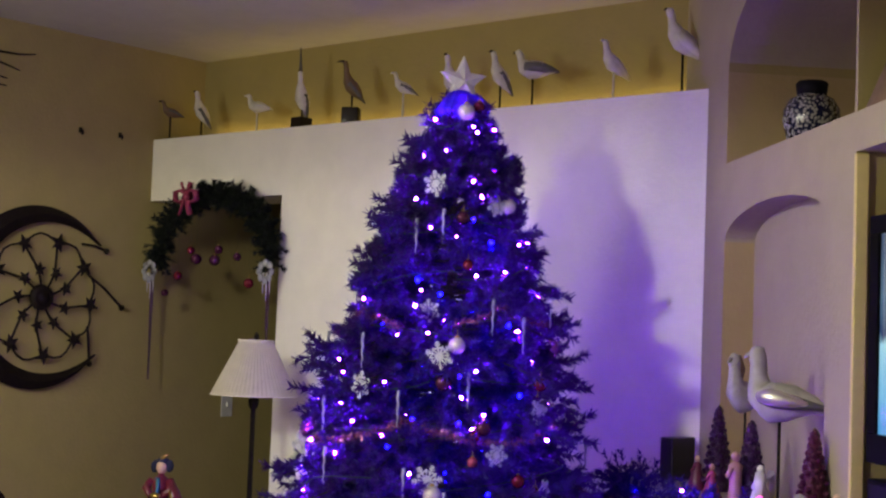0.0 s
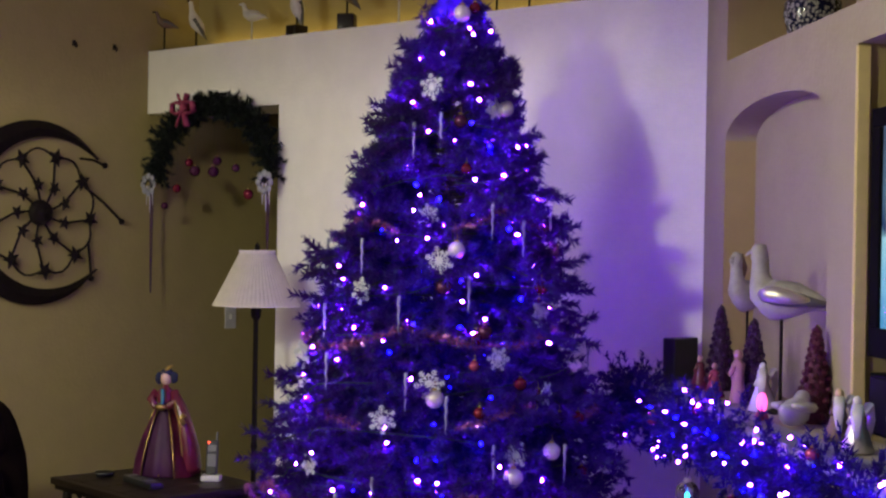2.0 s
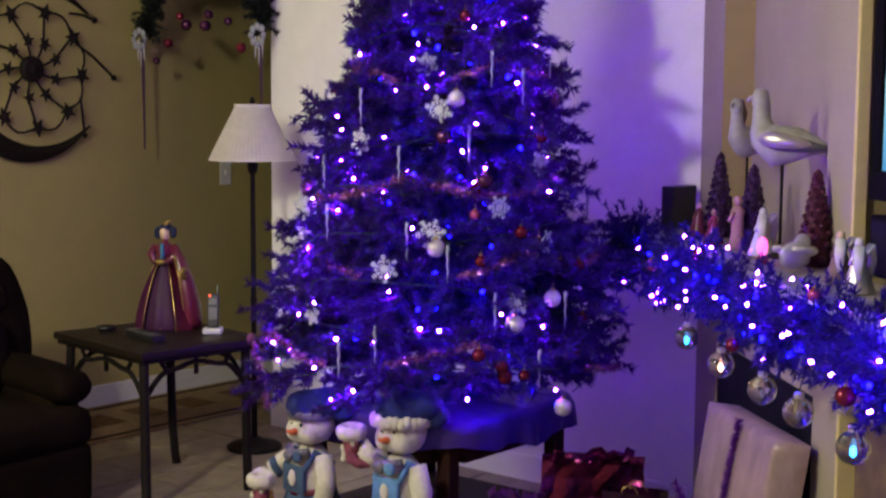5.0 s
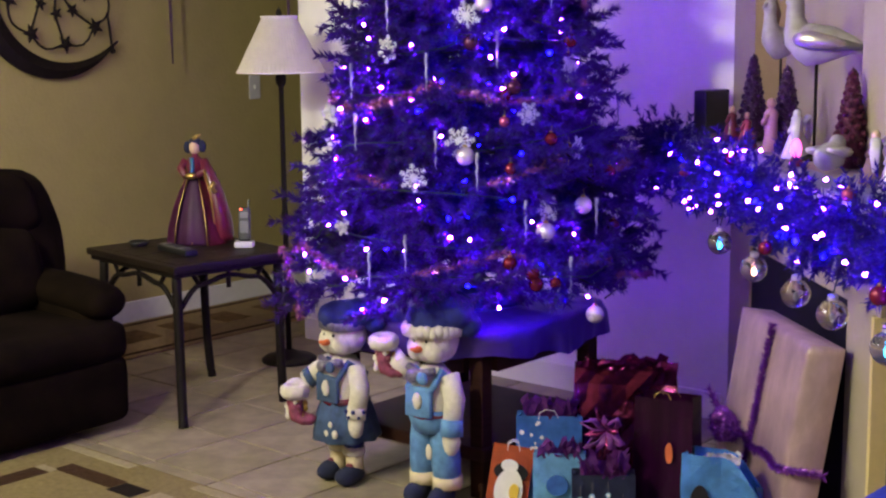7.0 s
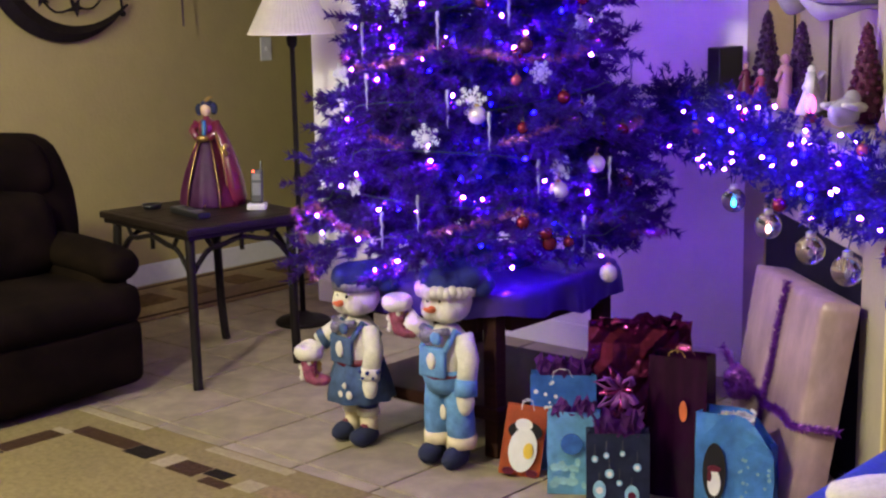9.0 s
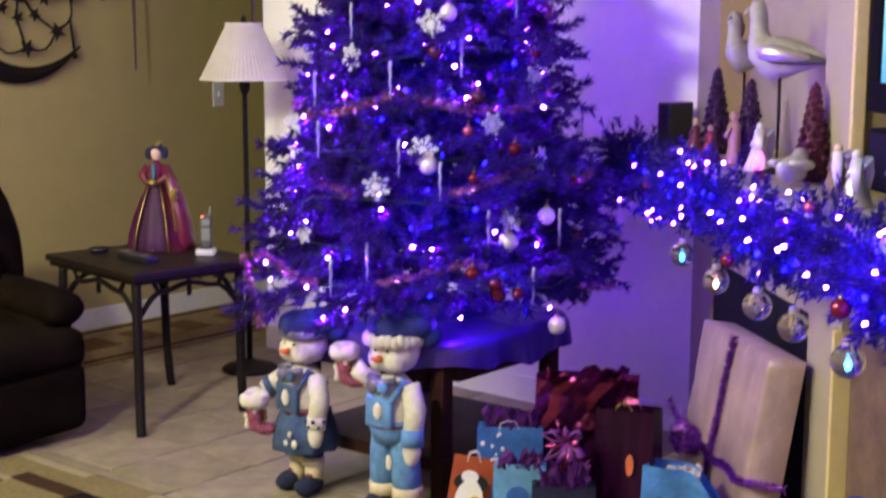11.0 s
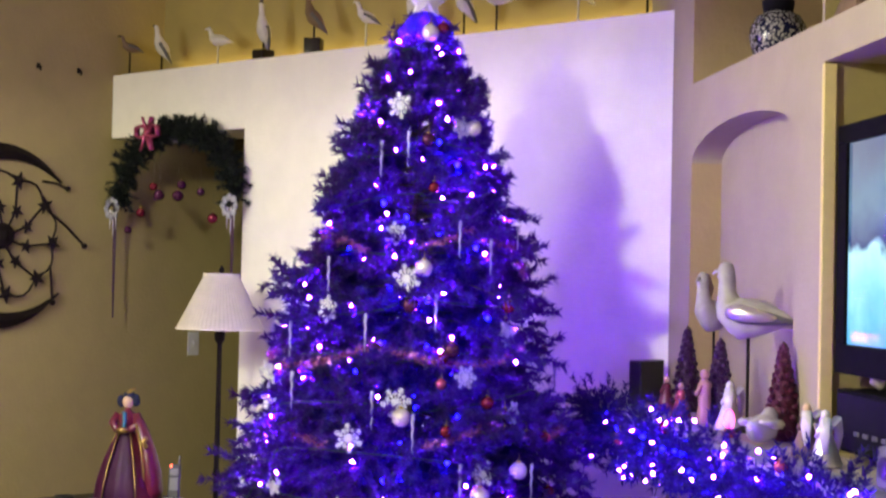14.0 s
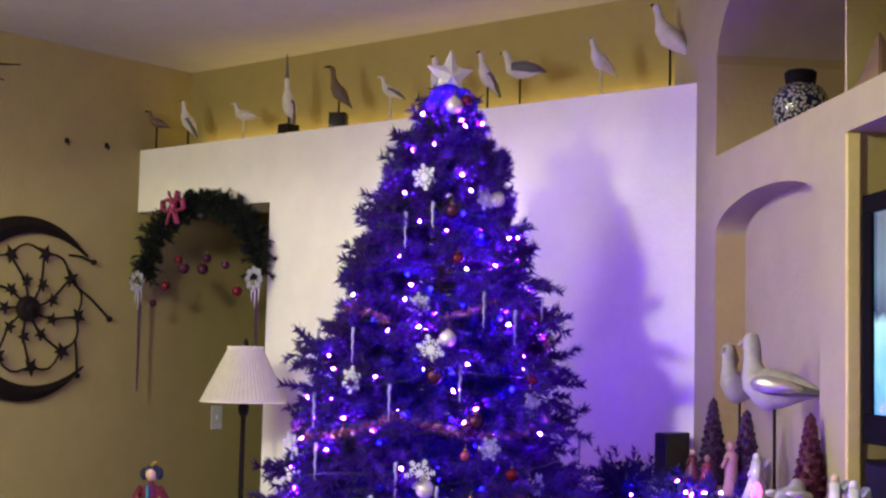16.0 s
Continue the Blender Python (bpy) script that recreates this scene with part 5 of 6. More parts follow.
bird(pose(-3.352, BY, BZ, 0, 0, 60), "grey and white carved gull on a dark rod", 0.148, 0.10, 0.9, 0, 1)
bird(pose(-3.195, BY, BZ, 0, 0, 8), "large carved gull with folded dark wings on a rod", 0.187, 0.115, 0.12, 0, 1)
bird(pose(-2.825, BY, BZ, 0, 0, 68), "white carved gull on a pale rod", 0.145, 0.10, 0.62, 0, 0, rod=0)
bird(pose(-2.535, BY, BZ, 0, 0, 20), "large pale carved gull on a tall dark rod", 0.195, 0.155, 0.75, 0, 0)

# ---------------------------------------------------------------- the angled wall: mantel, fireplace, screen
MZ = 1.0          # top of the mantel


def mantel():
    t = thing("mantel_shelf", "cream painted mantel shelf below the arched niche", "mantel", RW)
    bm = bmesh.new()
    prof = [(0.0, 0.90), (-0.10, 0.90), (-0.13, 0.925), (-0.20, 0.935), (-0.235, 0.955), (-0.24, 0.975), (-0.24, MZ), (0.0, MZ)]
    a = [bm.verts.new((-0.0 + y * 1.0, y, z)) for y, z in prof]
    b = [bm.verts.new((2.95, y, z)) for y, z in prof]
    bm.faces.new(a)
    bm.faces.new(b)
    for i in range(len(prof)):
        j = (i + 1) % len(prof)
        bm.faces.new((a[i], a[j], b[j], b[i]))
    part("shelf", bm, M_BEIGE, t)
    n = 60
    bm = bmesh.new()
    top, low = [], []
    for i in range(n + 1):
        s = 0.02 + 2.85 * i / n
        top.append((bm.verts.new((s, -0.14, MZ + 0.003)), bm.verts.new((s, -0.238, MZ + 0.004))))
        low.append(bm.verts.new((s, -0.246, MZ - (0.038 if i % 2 else 0.012))))
    for i in range(n):
        bm.faces.new((top[i][0], top[i + 1][0], top[i + 1][1], top[i][1]))
        bm.faces.new((top[i][1], top[i + 1][1], low[i + 1], low[i]))
    bmesh.ops.solidify(bm, geom=bm.faces[:], thickness=0.0018)
    solid("mantel_runner", bm, M_SNOW, "white lace runner with a pointed edge on the mantel", "runner", RW)


mantel()


M_TVBLACK = surface("matt_black_casing", (0.005, 0.005, 0.005), 0.6, vary=0.2, bump=0.03, spec=0.02)
# yellow light on the corners is put into this colour
M_LITEDGE = surface("yellow_lit_bead", (0.66, 0.54, 0.20), 0.5, vary=0.06, bump=0.05)


def fireplace():
    t = thing("fireplace", "fireplace with dark inset and brass edge", "fireplace", RW)
    # near-black panel, nearly flush with the wall, closes the opening
    part("inset", box(0.240, 1.117, 0.006, 0.30, 0.0, 0.645), M_NEARBLACK, t, "nearly flush dark panel across the opening")
    part("hearth_lip", box(0.240, 1.117, -0.012, 0.005, 0.0, 0.03, 0.004), M_NEARBLACK, t)
    part("edge_strip", box(1.302, 1.318, -0.006, 0.048, 0.0, 0.645, 0.003), M_LITEDGE, t, "edge strip with yellow light in its colour")
    part("corner_bead", box(1.344, 1.360, -0.004, 0.03, 1.0, 1.935, 0.004), M_LITEDGE, t, "corner bead of the recess with yellow light in its colour")
    part("edge_strip", box(1.366, 2.94, -0.006, 0.048, 0.700, 0.715, 0.003), M_BRASS, t, "brass edge strip")
    part("fire_door", box(1.80, 2.85, 0.02, 0.047, 0.05, 0.64, 0.006), M_NEARBLACK, t, "dark glass fire door")
    part("door_frame", box(1.330, 2.90, 0.034, 0.048, 0.01, 0.645, 0.004), M_BROWNF, t, "brown door frame")


fireplace()


def television():
    t = thing("television", "flat black television showing a blue-white winter picture", "television", RW @ pose(1.386, 0.078, 1.188))
    w, h = 1.00, 0.59
    part("casing", box(0.0, w, -0.045, 0.04, 0.0, h, 0.012), M_TVBLACK, t)
    for x0, x1, z0, z1 in ((0.0, w, h - 0.045, h), (0.0, w, 0.0, 0.07), (0.0, 0.055, 0.07, h - 0.045), (w - 0.055, w, 0.07, h - 0.045)):
        part("bezel", box(x0, x1, -0.056, -0.044, z0, z1, 0.004), M_TVBLACK, t)
    n = Nodes("screen_picture")
    v = n.coords((1, 1, 1))
    sep = n.t.nodes.new("ShaderNodeSeparateXYZ")
    n.link(v, sep.inputs[0])
    ns = n.add("ShaderNodeTexNoise", Scale=7.0, Detail=4.0)
    n.link(v, ns.inputs["Vector"])
    add = n.t.nodes.new("ShaderNodeMath")
    add.operation = "MULTIPLY_ADD"
    n.link(ns.outputs["Fac"], add.inputs[0])
    add.inputs[1].default_value = 0.30
    n.link(sep.outputs["Z"], add.inputs[2])
    ramp = n.t.nodes.new("ShaderNodeValToRGB")
    e = ramp.color_ramp.elements
    e[0].position, e[0].color = 0.20, (0.05, 0.35, 0.75, 1)
    e[1].position, e[1].color = 0.66, (0.08, 0.12, 0.2, 1)
    for p, c in ((0.32, (0.25, 0.65, 0.95, 1)), (0.44, (0.45, 0.85, 1.0, 1)), (0.47, (0.02, 0.05, 0.16, 1)), (0.56, (0.10, 0.2, 0.3, 1))):
        k = e.new(p)
        k.color = c
    n.link(add.outputs[0], ramp.inputs["Fac"])
    n.link(ramp.outputs["Color"], n.b.inputs["Emission Color"])
    n.b.inputs["Emission Strength"].default_value = 0.9
    n.b.inputs["Base Color"].default_value = (0.01, 0.01, 0.012, 1)
    n.b.inputs["Roughness"].default_value = 0.12
    part("screen", box(0.055, w - 0.055, -0.048, -0.0445, 0.07, h - 0.045), n.mat, t, "lit screen")
    part("neck", box(w / 2 - 0.12, w / 2 + 0.12, -0.02, 0.03, -0.17, 0.02, 0.01), M_TVBLACK, t)
    part("foot", box(w / 2 - 0.28, w / 2 + 0.28, -0.06, 0.10, -0.195, -0.175, 0.006), M_TVBLACK, t)


television()


M_SHELL = surface("sea_shell", (0.30, 0.26, 0.20), 0.6, vary=0.3, grain=30, bump=0.4, bump_grain=60)


def recess_clutter():
    t = thing("media_box", "black media player standing in the recess below the television", "media player", on_rw(1.532, 0.02, MZ + 0.004))
    part("case", box(-0.10, 0.70, 0.03, 0.24, 0.006, 0.150, 0.005), M_TVBLACK, t)
    part("front_panel", box(-0.09, 0.69, 0.026, 0.031, 0.014, 0.140, 0.002), M_NEARBLACK, t)
    for k in range(4):
        part("button", box(0.02 + 0.05 * k, 0.045 + 0.05 * k, 0.022, 0.027, 0.05, 0.060, 0.001, 1), M_GREYP, t)
    for x in (-0.05, 0.63):
        part("foot", box(x - 0.012, x + 0.012, 0.06, 0.084, 0, 0.007), M_BLACK, t)
    t = thing("game_console", "pale grey rounded console with a dark round button", "game console", on_rw(2.042, 0.14, MZ + 0.004))
    part("case", box(0.0, 0.30, -0.02, 0.17, 0.0, 0.085, 0.016, 3), M_GREYP, t)
    part("button", lathe([(0.022, 0), (0.022, 0.006), (0.0, 0.008)], 18), M_BLACK, t, m=pose(0.05, -0.019, 0.045, 90, 0, 0))
    part("slot", box(0.09, 0.24, -0.0225, -0.019, 0.05, 0.056), M_BLACK, t)
    t = thing("conch_shell", "pale sea shell lying on the black media player", "shell", on_rw(1.545, -0.07, MZ + 0.154, 20) @ Matrix.Diagonal((0.62, 0.62, 0.5, 1)))
    b = lathe([(0.004, 0.0), (0.03, 0.02), (0.045, 0.05), (0.048, 0.07), (0.036, 0.085), (0.028, 0.10), (0.018, 0.115), (0.008, 0.13), (0.0, 0.137)], 18, ripple=lambda a, z: 1 + 0.10 * math.sin(5 * a + z * 60))
    part("body", b, M_SHELL, t, smooth=True, m=pose(-0.05, 0.0, 0.045, 0, 80, 0))


recess_clutter()

# niche jar and the far niche's wooden pyramid


def jar():
    n = Nodes("blue_white_glaze")
    v = n.coords((1, 1, 1))
    vo = n.add("ShaderNodeTexVoronoi", Scale=88.0)
    n.link(v, vo.inputs["Vector"])
    r = n.t.nodes.new("ShaderNodeValToRGB")
    r.color_ramp.interpolation = "EASE"
    r.color_ramp.elements[0].position, r.color_ramp.elements[0].color = 0.42, (0.34, 0.33, 0.30, 1)
    r.color_ramp.elements[1].position, r.color_ramp.elements[1].color = 0.52, (0.010, 0.012, 0.035, 1)
    n.link(vo.outputs["Distance"], r.inputs["Fac"])
    n.link(r.outputs["Color"], n.b.inputs["Base Color"])
    n.b.inputs["Roughness"].default_value = 0.15
    t = thing("ginger_jar", "dark blue and white patterned ginger jar in the upper niche", "jar", on_rw(0.500, -0.185, 2.04) @ Matrix.Scale(0.95, 4))
    part("body", lathe([(0.055, 0.0), (0.060, 0.008), (0.078, 0.06), (0.092, 0.115), (0.090, 0.150), (0.070, 0.185), (0.050, 0.195), (0.046, 0.20)], 32), n.mat, t, smooth=True)
    part("neck", lathe([(0.047, 0.198), (0.050, 0.215), (0.052, 0.235), (0.045, 0.243), (0.0, 0.244)], 28), M_NEARBLACK, t, "dark lid", smooth=True)


jar()
b = bmesh.new()
vs = [b.verts.new(p) for p in ((-0.066, -0.035, 0), (0.066, -0.035, 0), (0.066, 0.035, 0), (-0.066, 0.035, 0), (0.0, 0.0, 0.136))]
b.faces.new(vs[:4])
for i in range(4):
    b.faces.new((vs[i], vs[(i + 1) % 4], vs[4]))
bmesh.ops.bevel(b, geom=b.edges[:], offset=0.004, segments=2, affect="EDGES")
solid("wooden_pyramid", b, M_BROWNF, "small brown wooden pyramid in the far upper niche", "ornament", on_rw(1.440, -0.045, 2.04, 4))

# carved gulls in the arched niche
def niche_gull(m, label, big):
    k, lift = (0.95, 0.018) if big else (0.80, 0.062)
    path = [(0.16, 0, 0.285), (0.11, 0, 0.300), (0.05, 0, 0.305), (-0.02, 0, 0.300), (-0.065, 0, 0.325), (-0.075, 0, 0.375), (-0.074, 0, 0.412), (-0.082, 0, 0.436), (-0.100, 0, 0.440)]
    rad = [0.012, 0.026, 0.048, 0.060, 0.046, 0.029, 0.027, 0.030, 0.015]
    fine, fr = [], []
    for i in range(len(path) - 1):
        for j in range(3):
            fine.append(Vector(path[i]).lerp(Vector(path[i + 1]), j / 3))
            fr.append(rad[i] + (rad[i + 1] - rad[i]) * j / 3)
    fine.append(Vector(path[-1]))
    fr.append(rad[-1])
    n = len(fine) - 1
    rows = [(tube(fine, 1.0, 14, taper=lambda u: fr[min(int(u * n + 0.5), n)]), 0)]
    if not big:      # brown patch down the nape
        rows += [(tube([(-0.050, 0, 0.36), (-0.052, 0, 0.40), (-0.064, 0, 0.45)], 0.027, 10, taper=lambda u: 0.7 + 0.5 * math.sin(3 * u)), 4)]
    rows += [(tube([(-0.098, 0, 0.438), (-0.115, 0, 0.432), (-0.125, 0, 0.424)], 0.009, 6, taper=lambda u: 1 - 0.7 * u), 0)]
    for s in (-1, 1):
        rows += [(tube([(-0.045, s * 0.046, 0.315), (0.0, s * 0.052, 0.312), (0.06, s * 0.046, 0.306), (0.12, s * 0.026, 0.298), (0.19, s * 0.01, 0.290)], 0.030, 10,
                       taper=lambda u: (0.65, 1.0, 0.85, 0.5, 0.15)[min(int(u * 4 + 0.5), 4)], flat=0.85), 2)]
        rows += [(tube([(-0.045, s * 0.058, 0.318), (-0.020, s * 0.066, 0.319), (0.02, s * 0.070, 0.316), (0.07, s * 0.058, 0.309), (0.11, s * 0.040, 0.302)], 0.024, 10, taper=lambda u: (0.6, 1.0, 1.05, 0.75, 0.3)[min(int(u * 4 + 0.5), 4)], flat=0.95), 1)]
    for b, i in rows:
        bmesh.ops.translate(b, verts=b.verts, vec=(0, 0, lift / k))
    rows += [(tube([(0, 0, 0.0), (0, 0, 0.26 + lift / k)], 0.0055, 8), 3), (lathe([(0.045, 0), (0.045, 0.012), (0.01, 0.018)], 16), 3)]
    solid("carved_gull", pieces(rows), [M_GULL, M_SILVER, M_GREYF, M_IRON, M_BROWNF], label, "bird figure", m @ Matrix.Diagonal((k * 0.88, k * (1.0 if big else 0.78), k, 1)), smooth=True, group="gulls in the niche")


niche_gull(on_rw(0.967, 0.05, MZ + 0.0, 50), "carved gull with a silver wing on a dark rod", True)
niche_gull(on_rw(0.597, 0.03, MZ, 125), "carved gull seen head-on on a dark rod", False)


# ---------------------------------------------------------------- mantel decorations
def glitter_cone(s, d, h, mat, word, lean=0):
    t = thing("glitter_tree", f"small {word} glitter cone tree on the mantel", "ornament", on_rw(s, d, MZ + 0.004), group="cone trees on the mantel")
    core = lathe([(0.036, 0.0), (0.040, 0.02), (0.012, h * 0.92), (0.0, h)], 14)
    for i in range(70):
        u = (i / 70) ** 0.8
        a = i * 2.4
        r = 0.042 * (1 - u) + 0.006
        join(core, ball((r * math.cos(a), r * math.sin(a), 0.02 + u * (h - 0.03)), 0.011 - 0.004 * u, 6, 4))
    part("cone", core, mat, t, smooth=True)
    part("base", lathe([(0.032, -0.001), (0.032, 0.012), (0.02, 0.02)], 14), M_GOLD, t)


glitter_cone(0.397, 0.05, 0.265, M_GLITTERP, "purple")
glitter_cone(0.712, 0.045, 0.240, M_GLITTERP, "dark purple")
glitter_cone(1.197, 0.035, 0.250, M_GLITTERR, "magenta")


def angel(s, d, h, mats, label, turn=-50, wings=True, slim=1.0):
    rows = [(lathe([(0.28 * h * slim, 0), (0.29 * h * slim, 0.02 * h), (0.20 * h * slim, 0.3 * h), (0.11 * h, 0.58 * h), (0.13 * h, 0.70 * h), (0.05 * h, 0.78 * h)], 18, ripple=lambda a, z: 1 + 0.06 * math.sin(7 * a)), 0)]
    rows += [(ball((0, 0, 0.87 * h), 0.085 * h, 12, 8, (0.9, 1, 1.15)), 1)]
    for sg in (-1, 1):
        rows += [(tube([(sg * 0.12 * h, 0, 0.68 * h), (sg * 0.17 * h, -0.06 * h, 0.52 * h), (sg * 0.03 * h, -0.14 * h, 0.50 * h)], 0.045 * h, 8), 0)]
        if wings:
            rows += [(tube([(sg * 0.06 * h, 0.08 * h, 0.62 * h), (sg * 0.20 * h, 0.12 * h, 0.82 * h), (sg * 0.25 * h, 0.13 * h, 0.55 * h), (sg * 0.20 * h, 0.12 * h, 0.22 * h)], 0.07 * h, 8,
                           taper=lambda u: 0.6 + 1.3 * math.sin(u * 3.0) * (1 - 0.4 * u), flat=0.35), 2)]
    solid("angel_figurine", pieces(rows), mats, label, "figurine", on_rw(s, d, MZ + 0.004, turn), smooth=True, group="figurines on the mantel")


angel(0.747, 0.10, 0.155, [M_PINKFIG, M_PINKFIG, M_PINKFIG], "slim pink porcelain figurine standing on the mantel", wings=False, slim=0.55)
angel(0.612, 0.13, 0.105, [M_PINK, M_PINKFIG, M_PINK], "small pink figurine standing on the mantel", wings=False)
angel(0.942, 0.09, 0.135, [M_CRYSTAL, M_CRYSTAL, M_CRYSTAL], "frosted white angel figurine on the mantel")
angel(1.532, 0.10, 0.125, [M_BROWNF, M_SKINNY, M_PLUME], "brown angel figurine with cream wings on the mantel")
angel(1.692, 0.12, 0.125, [M_SILVER, M_PLUME, M_CRYSTAL], "white and silver angel figurine on the mantel")
angel(0.382, 0.11, 0.110, [M_CRIMSON, M_SKINNY, M_SNOW], "little red figurine with white cap on the mantel", wings=False)


def mantel_small():
    t = thing("picture_box", "small black box frame on the end of the mantel", "frame", on_rw(0.086, 0.10, MZ + 0.004, -50))
    part("box", box(-0.065, 0.065, -0.02, 0.03, 0, 0.140, 0.006), M_BLACK, t)
    part("medallion", lathe([(0.020, 0), (0.020, 0.005), (0.012, 0.008), (0.0, 0.009)], 16), M_GREYF, t, m=pose(0, -0.019, 0.06, 90, 0, 0))
    # white resting dove with a pink lamp at its breast
    rows = [(tube([(-0.075, 0, 0.075), (-0.06, 0, 0.085), (-0.035, 0, 0.06), (0.0, 0, 0.045), (0.05, 0, 0.045), (0.10, 0, 0.06), (0.13, 0, 0.068)], 0.045, 12,
                  taper=lambda u: (0.25, 0.55, 0.75, 1.0, 0.9, 0.45, 0.15)[min(int(u * 6 + 0.5), 6)]), 0)]
    rows += [(tube([(0.0, sg * 0.04, 0.06), (0.05, sg * 0.045, 0.065), (0.11, sg * 0.03, 0.075)], 0.028, 8, taper=lambda u: 1 - 0.6 * u, flat=0.6), 1) for sg in (-1, 1)]
    solid("dove_ornament", pieces(rows), [M_CRYSTAL, M_PLUME], "white resting dove ornament on the mantel runner", "ornament", on_rw(1.272, 0.11, MZ + 0.005, -38) @ Matrix.Scale(0.8, 4), smooth=True)
    t = thing("pink_lamp", "small glowing pink lamp on the mantel", "lamp", on_rw(1.157, 0.16, MZ + 0.005))
    part("flame", ball((0, 0, 0.045), 0.014, 10, 8, (1, 1, 1.8)), glow("pink_led", (1.0, 0.10, 0.45), 3), t)
    part("cup", lathe([(0.016, 0.0), (0.018, 0.01), (0.012, 0.022)], 12), M_PINK, t)


mantel_small()


def mantel_garland():
    t = thing("mantel_garland", "fir garland with violet lights laid along the mantel's front edge", "garland", RW)
    rng = random.Random(41)
    path = [Vector((s, -0.235 - 0.02 * math.sin(s * 9), 0.942 + 0.018 * math.sin(s * 7 + 1))) for s in [0.03 + 0.05 * i for i in range(58)]]
    twigs = list(zip(path, path[1:]))
    for p in path:
        for k in range(16):
            d = Vector((rng.uniform(-0.8, 0.8), rng.uniform(-1.0, 0.45), rng.uniform(-1.4, 0.95))).normalized()
            twigs.append((p, p + d * rng.uniform(0.06, 0.15)))
    for k in range(26):       # loose sprigs over the end of the shelf
        p = path[0]
        d = Vector((rng.uniform(-0.9, 0.2), rng.uniform(-0.8, 0.2), rng.uniform(-0.9, 0.8))).normalized()
        twigs.append((p, p + d * rng.uniform(0.08, 0.16)))
    # green sprigs whose needle colour also holds the violet lamp glow
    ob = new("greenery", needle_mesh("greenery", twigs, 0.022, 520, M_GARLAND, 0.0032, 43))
    ob.parent = t
    tagged(ob, "dark green fir sprigs")
    part("wire", tube(path, 0.006, 6), M_WIRE, t)
    for i in range(56):
        p = path[rng.randrange(6, len(path))]
        a = rng.uniform(-0.5, 2.6)
        q = p + Vector((rng.uniform(-0.025, 0.025), -0.095 * math.sin(a), 0.10 * math.cos(a) - 0.015)) * rng.uniform(0.85, 1.15)
        b = new("bulb", GAR_ME if rng.random() < 0.8 else DIM_ME)
        b.parent = t
        b.matrix_basis = Matrix.Translation(q) @ Euler((rng.uniform(0, 6), rng.uniform(0, 6), 0)).to_matrix().to_4x4()
    # added blue fill lamps among the sprigs
    for i in range(48):
        p = path[rng.randrange(5, len(path))]
        a = rng.uniform(-0.6, 2.8)
        b = new("bulb", FILL_ME)
        b.parent = t
        b.matrix_basis = Matrix.Translation(p + Vector((rng.uniform(-0.025, 0.025), -0.055 * math.sin(a), 0.06 * math.cos(a) - 0.02)) * rng.uniform(0.7, 1.1))
    for i in range(7):
        p = path[4 + i * 8]
        a = rng.uniform(0.4, 2.3)
        hang_ball(rng.choice(("red", "pink", "red")), RW @ (p + Vector((0, -0.10 * math.sin(a), 0.09 * math.cos(a) - 0.02))), "in the mantel garland", rng.uniform(0.8, 1.15))


mantel_garland()


def glass_globe(s, z, color, strength):
    t = thing("glass_globe", "clear glass globe with a small lamp hanging below the mantel garland" if strength else "clear unlit glass globe hanging below the mantel garland",
              "ornament", on_rw(s, 0.265, z), group="globes below the garland")
    bm = ball((0, 0, 0), 0.034, 20, 14)
    bmesh.ops.solidify(bm, geom=bm.faces[:], thickness=0.0015)
    part("globe", bm, M_CLEAR, t, smooth=True)
    part("cap", lathe([(0.011, 0.031), (0.011, 0.042), (0.005, 0.045)], 10), M_SILVER, t)
    part("cord", tube([(0, 0, 0.043), (0.003, 0.01, 0.09), (0, 0.02, 0.15)], 0.0016, 5), M_WIRE, t)
    mat = glow("globe_led", color, strength) if strength else M_CRYSTAL
    part("flame", ball((0, 0, -0.004), 0.0034, 8, 6, (1, 1, 1.6)), mat, t, smooth=True)


for s, z, c, k in ((0.840, 0.763, (0.02, 0.45, 1.0), 16), (1.170, 0.748, (1.0, 0.45, 0.25), 14), (1.505, 0.750, (1, 1, 1), 0), (1.750, 0.752, (1, 1, 1), 0), (2.060, 0.751, (0.03, 0.40, 1.0), 16)):
    glass_globe(s, z, c, k)

